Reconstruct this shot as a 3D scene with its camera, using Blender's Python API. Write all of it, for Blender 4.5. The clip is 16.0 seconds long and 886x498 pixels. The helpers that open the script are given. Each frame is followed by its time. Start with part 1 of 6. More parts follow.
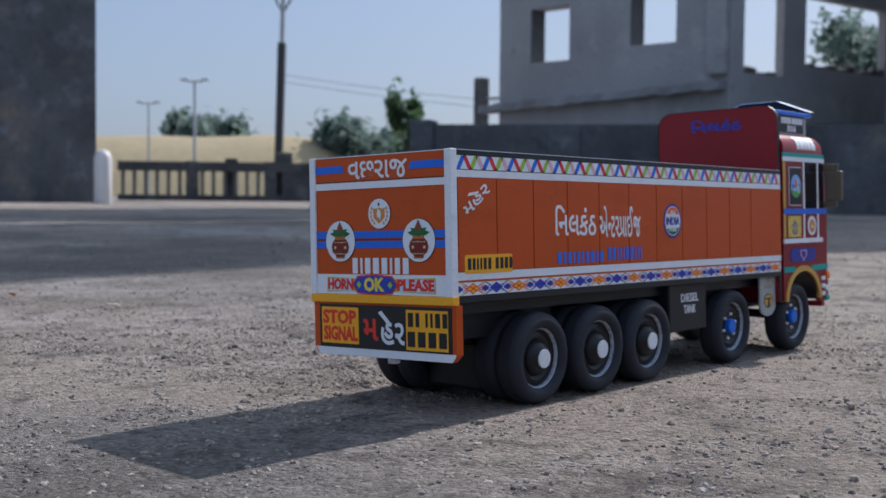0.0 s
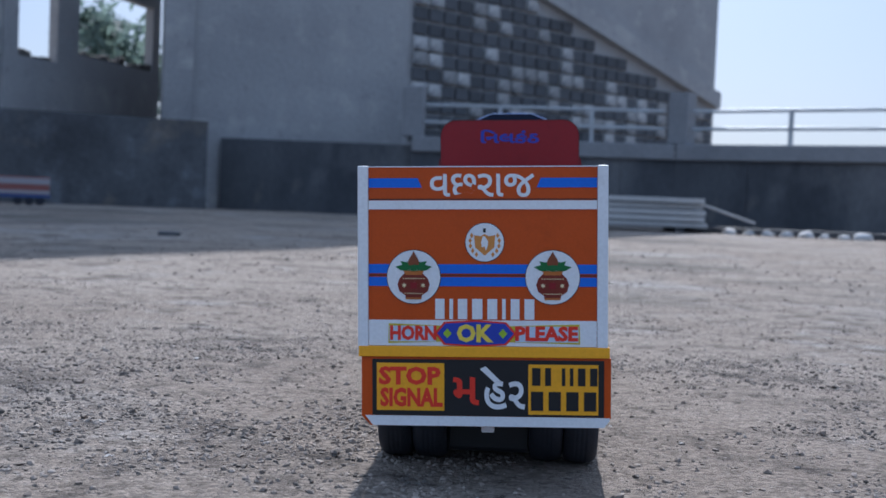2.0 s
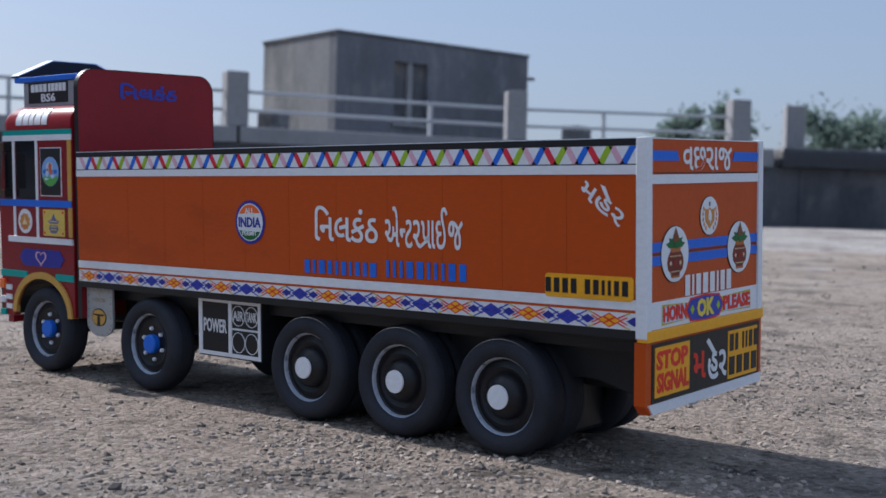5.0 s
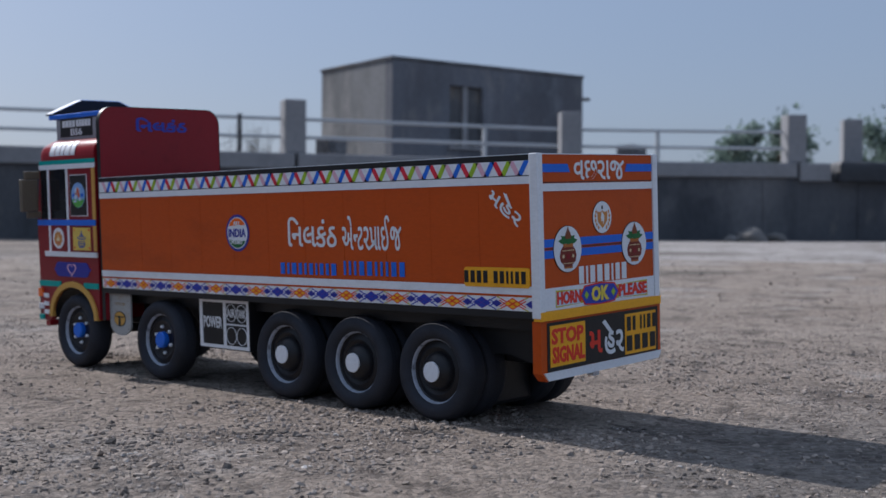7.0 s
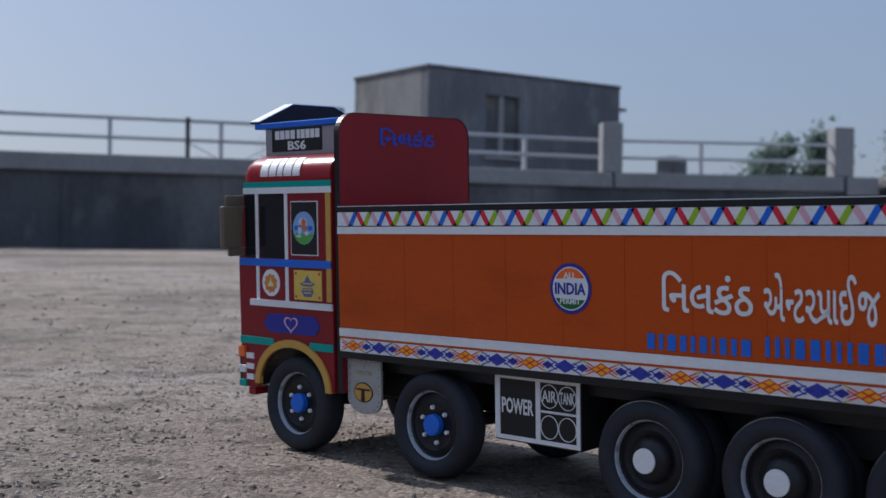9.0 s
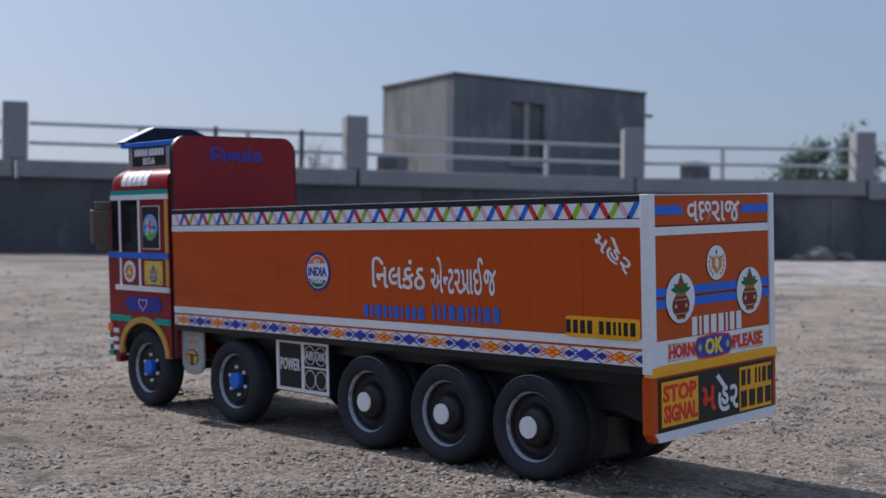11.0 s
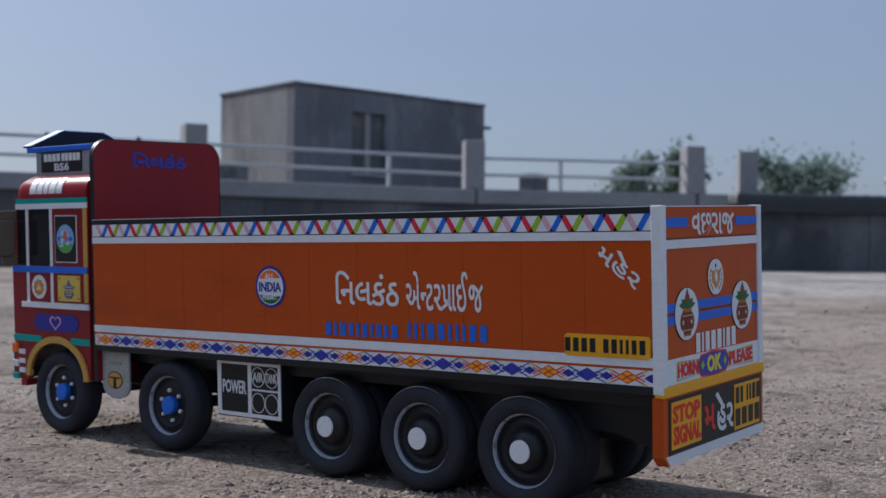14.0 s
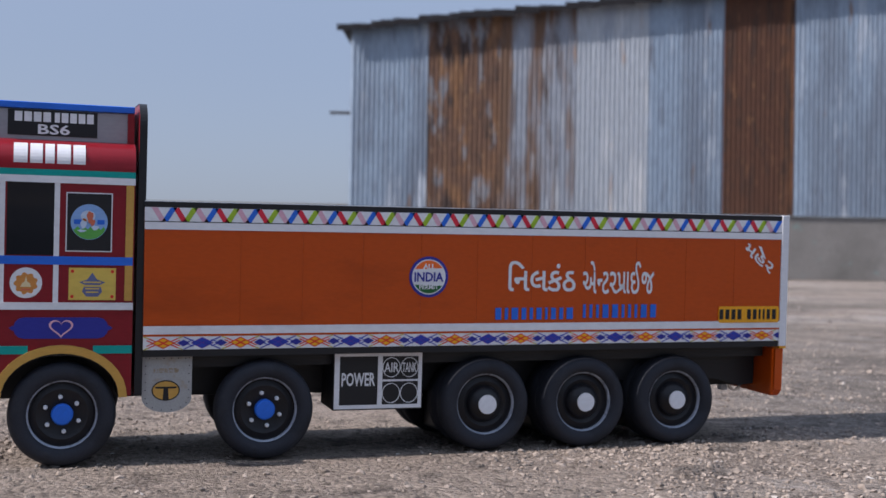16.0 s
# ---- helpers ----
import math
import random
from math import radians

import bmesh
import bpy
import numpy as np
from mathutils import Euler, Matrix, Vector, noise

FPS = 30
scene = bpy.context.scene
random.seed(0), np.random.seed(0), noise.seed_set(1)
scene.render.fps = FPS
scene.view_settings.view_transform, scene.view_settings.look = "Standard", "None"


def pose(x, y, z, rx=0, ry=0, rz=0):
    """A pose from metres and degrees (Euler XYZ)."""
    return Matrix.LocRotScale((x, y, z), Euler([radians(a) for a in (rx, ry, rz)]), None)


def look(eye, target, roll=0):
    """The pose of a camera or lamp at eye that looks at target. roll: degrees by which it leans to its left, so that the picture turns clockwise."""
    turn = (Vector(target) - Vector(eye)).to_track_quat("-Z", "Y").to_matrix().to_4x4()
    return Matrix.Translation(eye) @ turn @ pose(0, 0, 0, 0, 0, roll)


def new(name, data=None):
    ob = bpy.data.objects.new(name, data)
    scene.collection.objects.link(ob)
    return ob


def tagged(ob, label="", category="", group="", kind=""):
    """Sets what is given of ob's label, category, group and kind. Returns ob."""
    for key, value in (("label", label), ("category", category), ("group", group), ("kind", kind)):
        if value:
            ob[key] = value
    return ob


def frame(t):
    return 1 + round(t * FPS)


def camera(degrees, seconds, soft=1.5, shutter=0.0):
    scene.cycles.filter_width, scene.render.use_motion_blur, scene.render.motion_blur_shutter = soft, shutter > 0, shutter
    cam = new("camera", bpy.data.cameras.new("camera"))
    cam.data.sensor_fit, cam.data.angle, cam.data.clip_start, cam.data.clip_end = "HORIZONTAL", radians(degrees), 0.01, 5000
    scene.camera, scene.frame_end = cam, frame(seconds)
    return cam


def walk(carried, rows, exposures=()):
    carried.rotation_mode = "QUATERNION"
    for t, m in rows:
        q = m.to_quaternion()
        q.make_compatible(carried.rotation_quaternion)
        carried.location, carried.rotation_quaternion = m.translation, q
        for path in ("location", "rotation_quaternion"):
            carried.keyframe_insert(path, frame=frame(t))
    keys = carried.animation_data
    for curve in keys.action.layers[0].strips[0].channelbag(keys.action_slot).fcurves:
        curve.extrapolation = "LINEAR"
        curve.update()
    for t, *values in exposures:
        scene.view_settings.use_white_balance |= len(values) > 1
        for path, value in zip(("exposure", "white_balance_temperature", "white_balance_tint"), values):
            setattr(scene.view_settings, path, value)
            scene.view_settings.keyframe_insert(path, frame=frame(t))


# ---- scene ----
cam = camera(40.6, 16.0)
PATH = [
    (0, (0.7837, -0.8139, 0.2096), (-0.5225, 0.6979, 0.1190), 0.59),
    (0.5, (0.5457, -0.8646, 0.2161), (-0.5310, 0.8186, 0.1305), 1.31),
    (1, (0.3447, -0.8739, 0.2011), (-0.4824, 0.9453, 0.1206), 1.86),
    (1.5, (0.2070, -0.8935, 0.2125), (-0.3179, 1.0349, 0.1361), 2.31),
    (2, (0.0443, -0.8793, 0.2192), (-0.1238, 1.1121, 0.1416), 2.34),
    (2.5, (-0.1170, -0.8621, 0.2097), (0.1123, 1.1235, 0.1397), 1.87),
    (3, (-0.2539, -0.8174, 0.1988), (0.3627, 1.0840, 0.1312), 1.66),
    (3.5, (-0.4016, -0.7116, 0.1921), (0.5833, 1.0277, 0.1238), 1.36),
    (4, (-0.5564, -0.5472, 0.2114), (0.7717, 0.9464, 0.1366), 1.59),
    (4.5, (-0.7421, -0.3849, 0.2033), (0.8118, 0.8719, 0.1257), 1.61),
    (7, (-0.8811, -0.6130, 0.1819), (0.5963, 0.7346, 0.1447), 0.31),
    (7.5, (-0.8535, -0.4231, 0.2053), (0.6191, 0.9296, 0.1719), 0.31),
    (8, (-0.8641, -0.2137, 0.2171), (0.6075, 1.1403, 0.1870), 0.67),
    (8.2, (-0.8611, -0.1507, 0.2151), (0.6075, 1.2063, 0.1870), 0.74),
    (10.3, (-0.7835, -0.2093, 0.2111), (0.6669, 1.1668, 0.1947), 0.95),
    (10.5, (-0.8125, -0.2953, 0.2091), (0.6359, 1.0838, 0.1947), 0.95),
    (11, (-0.8476, -0.5361, 0.2058), (0.5626, 0.8821, 0.1930), 0.68),
    (11.5, (-0.8477, -0.7701, 0.1965), (0.4266, 0.7714, 0.1839), 0.22),
    (12, (-0.7405, -0.9581, 0.1893), (0.3676, 0.7068, 0.1771), 0.32),
    (12.5, (-0.6288, -1.0006, 0.1731), (0.3996, 0.7148, 0.1640), 0.27),
    (13, (-0.6013, -0.8405, 0.1991), (0.4109, 0.8844, 0.1907), 0.36),
    (13.5, (-0.6887, -0.6289, 0.1999), (0.5375, 0.9511, 0.1974), 0.60),
    (14, (-0.8818, -0.3997, 0.2068), (0.7111, 0.8096, 0.2146), 0.64),
    (14.5, (-1.0716, -0.1223, 0.1897), (0.7679, 0.6624, 0.2039), 0.74),
    (15, (-1.1676, 0.1638, 0.1754), (0.8105, 0.4581, 0.1960), 0.95),
    (15.5, (-1.2028, 0.4524, 0.1729), (0.7843, 0.2268, 0.2002), 1.04),
    (16, (-1.1797, 0.7578, 0.1892), (0.7130, 0.1118, 0.2098), 0.95),
]
walk(cam, [(t, look(eye, target, roll)) for t, eye, target, roll in PATH],
     exposures=[(0, 0.36, 5450, 11), (1, 0.49, 5260, 10), (1.8, 0.58, 5120, 10), (2.5, 0.22, 5260, 10), (3, 0.07, 5370, 10), (3.5, 0.02, 5460, 10), (4.5, 0.5, 5520, 11), (7.5, 0.1, 5500, 12), (11, 0.27, 5580, 12), (12.5, -0.22, 5560, 9), (13.5, -0.02, 5580, 11), (14, 0.16, 5560, 12), (14.5, 0.2, 5560, 13), (15.3, 0.34, 5680, 16), (16, 0.46, 5800, 16)])
cam.data.dof.use_dof = True
cam.data.dof.focus_distance = 1.0
cam.data.dof.aperture_fstop = 12.0

# ---- light ----
SUN_TO = Vector((-0.02, 0.757, 0.653)).normalized()
world = bpy.data.worlds.new("World")
scene.world = world
world.use_nodes = True
wn = world.node_tree
sky = wn.nodes.new("ShaderNodeTexSky")
sky.sky_type = "NISHITA"
sky.sun_disc = False
sky.sun_elevation = math.asin(SUN_TO.z)
sky.sun_rotation = math.atan2(SUN_TO.x, SUN_TO.y)
sky.air_density, sky.dust_density, sky.ozone_density = 0.8, 2.4, 0.8
wn.nodes["Background"].inputs["Strength"].default_value = 0.066
# the clear sky seen through an even, pale dust haze
# it brightens overhead, and is paler and lighter again close to the horizon
haze = wn.nodes.new("ShaderNodeMix")
haze.data_type = "RGBA"
haze.inputs["Factor"].default_value = 0.52
wn.links.new(sky.outputs[0], haze.inputs["A"])
way = wn.nodes.new("ShaderNodeTexCoord")
axes = wn.nodes.new("ShaderNodeSeparateXYZ")
wn.links.new(way.outputs["Generated"], axes.inputs[0])
rise = wn.nodes.new("ShaderNodeMapRange")
rise.inputs["To Min"].default_value, rise.inputs["To Max"].default_value = 0.8, 2.58
wn.links.new(axes.outputs["Z"], rise.inputs["Value"])
low_band = wn.nodes.new("ShaderNodeMapRange")
low_band.interpolation_type = "SMOOTHSTEP"
low_band.inputs["From Max"].default_value = 0.22
low_band.inputs["To Min"].default_value, low_band.inputs["To Max"].default_value = 1.0, 0.0
wn.links.new(axes.outputs["Z"], low_band.inputs["Value"])
lift = wn.nodes.new("ShaderNodeMath")
lift.operation = "MULTIPLY_ADD"
lift.inputs[1].default_value = 0.24
wn.links.new(low_band.outputs[0], lift.inputs[0])
wn.links.new(rise.outputs[0], lift.inputs[2])
tone = wn.nodes.new("ShaderNodeMix")
tone.data_type = "RGBA"
tone.inputs["A"].default_value, tone.inputs["B"].default_value = (4.75, 5.45, 6.3, 1), (5.1, 5.5, 6.0, 1)
wn.links.new(low_band.outputs[0], tone.inputs["Factor"])
dust = wn.nodes.new("ShaderNodeMix")
dust.data_type, dust.blend_type = "RGBA", "MULTIPLY"
dust.inputs["Factor"].default_value = 1.0
wn.links.new(tone.outputs["Result"], dust.inputs["A"])
wn.links.new(lift.outputs[0], dust.inputs["B"])
wn.links.new(dust.outputs["Result"], haze.inputs["B"])
wn.links.new(haze.outputs["Result"], wn.nodes["Background"].inputs["Color"])
sun = new("sun", bpy.data.lights.new("sun", "SUN"))
sun.data.energy, sun.data.angle, sun.data.color = 4.3, radians(0.6), (1.0, 0.88, 0.74)
sun.matrix_world = look(SUN_TO * 50, (0, 0, 0))

# ---- materials ----
def shader(name, color, rough=0.5, metal=0.0, spots=(), fine=None, bump=0.0, bump_scale=200.0, stretch=(1, 1, 1), island=0.0, coat=0.0, gloss=0.5):
    """A principled material: a base colour, blotches [(scale, colour, low, high)], fine grain (scale, amount) and relief."""
    mat = bpy.data.materials.new(name)
    mat.use_nodes = True
    nt = mat.node_tree
    bsdf = nt.nodes["Principled BSDF"]
    bsdf.inputs["Roughness"].default_value = rough
    bsdf.inputs["Metallic"].default_value = metal
    bsdf.inputs["Specular IOR Level"].default_value = gloss
    if coat:
        bsdf.inputs["Coat Weight"].default_value = coat
        bsdf.inputs["Coat Roughness"].default_value = 0.15
    tc = nt.nodes.new("ShaderNodeTexCoord")
    mp = nt.nodes.new("ShaderNodeMapping")
    mp.inputs["Scale"].default_value = stretch
    nt.links.new(tc.outputs["Object"], mp.inputs["Vector"])
    rgb = nt.nodes.new("ShaderNodeRGB")
    rgb.outputs[0].default_value = (*color, 1)
    out = rgb.outputs[0]
    for scale, col, low, high in spots:
        nz = nt.nodes.new("ShaderNodeTexNoise")
        nz.inputs["Scale"].default_value, nz.inputs["Detail"].default_value, nz.inputs["Roughness"].default_value = scale, 6, 0.6
        nt.links.new(mp.outputs[0], nz.inputs["Vector"])
        mr = nt.nodes.new("ShaderNodeMapRange")
        mr.inputs["From Min"].default_value, mr.inputs["From Max"].default_value = low, high
        nt.links.new(nz.outputs["Fac"], mr.inputs["Value"])
        mx = nt.nodes.new("ShaderNodeMix")
        mx.data_type = "RGBA"
        nt.links.new(mr.outputs[0], mx.inputs["Factor"])
        nt.links.new(out, mx.inputs["A"])
        mx.inputs["B"].default_value = (*col, 1)
        out = mx.outputs["Result"]
    if fine or island:
        hs = nt.nodes.new("ShaderNodeHueSaturation")
        nt.links.new(out, hs.inputs["Color"])
        add = nt.nodes.new("ShaderNodeMath")
        add.operation = "ADD"
        add.inputs[0].default_value, add.inputs[1].default_value = 0.5, 0.5
        if fine:
            nz = nt.nodes.new("ShaderNodeTexNoise")
            nz.inputs["Scale"].default_value, nz.inputs["Detail"].default_value = fine[0], 4
            nt.links.new(mp.outputs[0], nz.inputs["Vector"])
            mr = nt.nodes.new("ShaderNodeMapRange")
            mr.inputs["From Min"].default_value, mr.inputs["From Max"].default_value = 0.25, 0.75
            mr.inputs["To Min"].default_value, mr.inputs["To Max"].default_value = 0.5 - fine[1], 0.5 + fine[1]
            nt.links.new(nz.outputs["Fac"], mr.inputs["Value"])
            nt.links.new(mr.outputs[0], add.inputs[0])
        if island:
            src = nt.nodes.new("ShaderNodeObjectInfo").outputs["Random"] if island > 0 else nt.nodes.new("ShaderNodeNewGeometry").outputs["Random Per Island"]
            mr = nt.nodes.new("ShaderNodeMapRange")
            mr.inputs["To Min"].default_value, mr.inputs["To Max"].default_value = 0.5 - abs(island), 0.5 + abs(island)
            nt.links.new(src, mr.inputs["Value"])
            nt.links.new(mr.outputs[0], add.inputs[1])
        nt.links.new(add.outputs[0], hs.inputs["Value"])
        out = hs.outputs[0]
    nt.links.new(out, bsdf.inputs["Base Color"])
    if bump:
        nz = nt.nodes.new("ShaderNodeTexNoise")
        nz.inputs["Scale"].default_value, nz.inputs["Detail"].default_value = bump_scale, 5
        nt.links.new(mp.outputs[0], nz.inputs["Vector"])
        bp = nt.nodes.new("ShaderNodeBump")
        bp.inputs["Strength"].default_value = 1.0
        bp.inputs["Distance"].default_value = bump
        nt.links.new(nz.outputs["Fac"], bp.inputs["Height"])
        nt.links.new(bp.outputs[0], bsdf.inputs["Normal"])
    return mat


def paint(name, color, rough=0.38):
    dark = tuple(c * 0.72 for c in color)
    return shader(name, color, rough, spots=[(28, dark, 0.55, 0.85)], fine=(420, 0.06), bump=0.0002, bump_scale=160, stretch=(1, 0.35, 1), gloss=0.3)


M_ORANGE = paint("orange_brown_paint", (0.48, 0.069, 0.002), 0.36)
M_RED = paint("dark_red_paint", (0.215, 0.01, 0.018), 0.3)
M_WHITE = paint("white_paint", (0.74, 0.76, 0.8), 0.45)
M_BLUE = paint("blue_paint", (0.03, 0.15, 0.68), 0.4)
M_ROYAL = paint("royal_blue_paint", (0.035, 0.06, 0.42), 0.4)
M_PURPLE = paint("purple_paint", (0.2, 0.03, 0.28), 0.4)
M_NAVY = paint("navy_paint", (0.03, 0.035, 0.3), 0.4)
M_TEAL = paint("teal_paint", (0.01, 0.33, 0.3), 0.4)
M_YELLOW = paint("yellow_paint", (0.84, 0.4, 0.012), 0.42)
M_OCHRE = paint("ochre_paint", (0.55, 0.32, 0.07), 0.45)
M_MAIZE = paint("maize_sticker", (0.68, 0.5, 0.1), 0.4)
M_LEMON = paint("lemon_sticker", (0.78, 0.62, 0.08), 0.35)
M_BLACK = paint("black_paint", (0.016, 0.017, 0.02), 0.42)
M_SIGNRED = paint("sign_red", (0.68, 0.04, 0.022), 0.45)
M_STRIPERED = paint("stripe_red", (0.66, 0.03, 0.06), 0.4)
M_GREEN = paint("stripe_green", (0.33, 0.5, 0.03), 0.4)
M_PINK = paint("stripe_pink", (0.7, 0.42, 0.52), 0.4)
M_LEAF = paint("sticker_leaf_green", (0.02, 0.14, 0.04), 0.4)
M_POT = paint("sticker_pot_brown", (0.17, 0.025, 0.015), 0.4)
M_COCONUT = paint("sticker_coconut", (0.2, 0.06, 0.025), 0.4)
M_SLOGAN = paint("slogan_yellow_green", (0.52, 0.46, 0.04), 0.4)
M_COPPER = paint("sticker_copper", (0.42, 0.14, 0.03), 0.4)
M_GOLD = paint("sticker_gold", (0.58, 0.25, 0.06), 0.4)
M_SKYBLUE = paint("sticker_sky_blue", (0.25, 0.42, 0.75), 0.4)
M_CREAM = paint("sticker_cream", (0.72, 0.6, 0.36), 0.4)
M_PALEBLUE = paint("sticker_pale_blue", (0.55, 0.66, 0.82), 0.4)
M_BLUSH = paint("sticker_orange_red", (0.6, 0.16, 0.09), 0.4)
M_GRASS = paint("sticker_grass_green", (0.12, 0.4, 0.08), 0.4)
M_SLATE = paint("sticker_slate_blue", (0.13, 0.15, 0.3), 0.4)
M_GREY = paint("grey_panel", (0.3, 0.31, 0.34), 0.45)
M_FLAP = shader("worn_grey_flap", (0.36, 0.37, 0.37), 0.55, spots=[(40, (0.3, 0.22, 0.12), 0.55, 0.75)], fine=(600, 0.1), bump=0.0002, bump_scale=500)
M_FADED = shader("faded_brown_mark", (0.3, 0.235, 0.15), 0.6, spots=[(300, (0.36, 0.36, 0.35), 0.45, 0.6)])
M_RING = shader("chipped_pale_line", (0.34, 0.375, 0.45), 0.5, spots=[(90, (0.08, 0.085, 0.1), 0.5, 0.62)])
M_RUBBER = shader("tyre_rubber", (0.023, 0.026, 0.036), 0.7, spots=[(60, (0.036, 0.038, 0.045), 0.55, 0.8), (35, (0.018, 0.02, 0.027), 0.5, 0.66)], fine=(700, 0.12), bump=0.0003, bump_scale=500, gloss=0.32)
M_RIM = shader("black_rim", (0.01, 0.01, 0.013), 0.42, spots=[(90, (0.03, 0.03, 0.03), 0.6, 0.85)], bump=0.0002, bump_scale=300, gloss=0.35)
M_CHROME = shader("dull_metal", (0.6, 0.6, 0.6), 0.35, 0.9)
M_MIRROR = shader("olive_mirror_shell", (0.13, 0.105, 0.075), 0.4, fine=(300, 0.1))
M_CANVAS = shader("black_canvas", (0.008, 0.009, 0.013), 0.85, bump=0.0005, bump_scale=120)
M_WOOD = shader("bed_floor_wood", (0.2, 0.1, 0.05), 0.6, spots=[(40, (0.1, 0.05, 0.025), 0.45, 0.7)], stretch=(1, 0.1, 1))
M_LAMP = shader("orange_lens", (0.8, 0.15, 0.02), 0.2)
M_GLASS = shader("tinted_glass", (0.01, 0.011, 0.015), 0.06)

M_CONCRETE = shader("weathered_concrete", (0.34, 0.34, 0.345), 0.85, spots=[(0.5, (0.24, 0.24, 0.25), 0.4, 0.7), (2.2, (0.42, 0.41, 0.4), 0.55, 0.75), (5, (0.18, 0.18, 0.19), 0.6, 0.8)], fine=(25, 0.12), bump=0.01, bump_scale=14)
M_CONCRETE_D = shader("dark_concrete", (0.105, 0.109, 0.118), 0.9, spots=[(1.9, (0.17, 0.18, 0.2), 0.55, 0.64), (0.7, (0.05, 0.052, 0.058), 0.4, 0.7), (1.1, (0.2, 0.17, 0.14), 0.55, 0.72), (4, (0.06, 0.062, 0.07), 0.55, 0.7)], fine=(18, 0.15), bump=0.012, bump_scale=10)
M_CONCRETE_L = shader("pale_concrete", (0.195, 0.19, 0.182), 0.85, spots=[(0.8, (0.13, 0.128, 0.12), 0.42, 0.66), (2.4, (0.235, 0.23, 0.22), 0.55, 0.72), (6, (0.17, 0.27, 0.26), 0.6, 0.8)], fine=(30, 0.1), bump=0.008, bump_scale=20)
M_PARAPET = shader("grey_boundary_wall", (0.09, 0.094, 0.104), 0.9, spots=[(0.9, (0.052, 0.056, 0.066), 0.42, 0.65), (0.6, (0.14, 0.142, 0.15), 0.54, 0.66), (3, (0.14, 0.134, 0.128), 0.6, 0.78)], fine=(20, 0.14), bump=0.01, bump_scale=12, stretch=(1, 1, 0.5))
M_LEDGE = shader("ledge_concrete", (0.245, 0.248, 0.26), 0.85, spots=[(1.2, (0.2, 0.2, 0.21), 0.45, 0.7)], fine=(25, 0.1), bump=0.006, bump_scale=15)
M_RAIL = shader("galvanised_rail", (0.42, 0.44, 0.46), 0.5, 0.4, fine=(60, 0.1))
M_DARKPOST = shader("dark_iron", (0.05, 0.05, 0.055), 0.6)
M_BLOCK = shader("pale_vent_block", (0.4, 0.4, 0.4), 0.85, island=0.3, spots=[(3.5, (0.13, 0.135, 0.15), 0.52, 0.66)], fine=(30, 0.12))
M_BLOCK_D = shader("dark_vent_block", (0.085, 0.09, 0.1), 0.9, island=0.2, fine=(30, 0.12))
M_ZINC = shader("zinc_sheet", (0.24, 0.31, 0.4), 0.45, 0.25, spots=[(1.7, (0.165, 0.205, 0.265), 0.46, 0.62), (3.2, (0.42, 0.47, 0.54), 0.57, 0.67), (9, (0.13, 0.15, 0.19), 0.56, 0.7), (3.8, (0.17, 0.1, 0.06), 0.64, 0.7)], fine=(40, 0.2), stretch=(1, 1, 0.16))
M_ZINC_PALE = shader("pale_zinc_sheet", (0.34, 0.38, 0.43), 0.5, 0.2, spots=[(1.7, (0.25, 0.29, 0.35), 0.5, 0.64), (3.2, (0.48, 0.51, 0.54), 0.56, 0.66), (5, (0.3, 0.22, 0.16), 0.62, 0.7)], fine=(40, 0.18), stretch=(1, 1, 0.14))
M_RUST = shader("rusted_sheet", (0.125, 0.07, 0.045), 0.8, 0.1, spots=[(2.2, (0.2, 0.105, 0.05), 0.52, 0.6), (3.6, (0.2, 0.21, 0.235), 0.54, 0.6), (6, (0.045, 0.03, 0.026), 0.52, 0.62), (13, (0.26, 0.16, 0.09), 0.57, 0.66)], fine=(45, 0.25), stretch=(1, 1, 0.28))
M_RUSTDARK = shader("deep_rust_sheet", (0.085, 0.038, 0.022), 0.85, 0.1, spots=[(1.3, (0.15, 0.068, 0.03), 0.5, 0.64), (6, (0.05, 0.028, 0.02), 0.5, 0.62), (14, (0.19, 0.1, 0.05), 0.6, 0.68)], fine=(45, 0.2), stretch=(1, 1, 0.2))
M_MIXED = shader("part_rusted_sheet", (0.24, 0.27, 0.32), 0.6, 0.2, spots=[(1.6, (0.13, 0.075, 0.045), 0.44, 0.52), (4.5, (0.36, 0.39, 0.43), 0.58, 0.66), (7, (0.055, 0.035, 0.028), 0.55, 0.66), (12, (0.24, 0.14, 0.08), 0.6, 0.68)], fine=(45, 0.22), stretch=(1, 1, 0.12))
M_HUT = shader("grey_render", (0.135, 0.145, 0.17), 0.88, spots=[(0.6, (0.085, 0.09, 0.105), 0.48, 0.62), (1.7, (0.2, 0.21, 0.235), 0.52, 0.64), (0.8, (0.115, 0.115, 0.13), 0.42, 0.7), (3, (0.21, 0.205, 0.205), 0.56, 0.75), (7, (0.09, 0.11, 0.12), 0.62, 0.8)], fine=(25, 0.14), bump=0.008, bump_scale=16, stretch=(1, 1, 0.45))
# lighter, warmer copy of the render: sunlight on the end wall, put into the colour
M_HUT_LIT = shader("lit_grey_render", (0.22, 0.225, 0.23), 0.88, spots=[(0.6, (0.15, 0.152, 0.155), 0.48, 0.64), (1.7, (0.27, 0.268, 0.26), 0.52, 0.66), (5, (0.13, 0.125, 0.12), 0.62, 0.75)], fine=(25, 0.14), bump=0.008, bump_scale=16, stretch=(1, 1, 0.45))
M_ROOFEDGE = shader("near_black_roof_edge", (0.01, 0.01, 0.013), 0.9, fine=(20, 0.2))
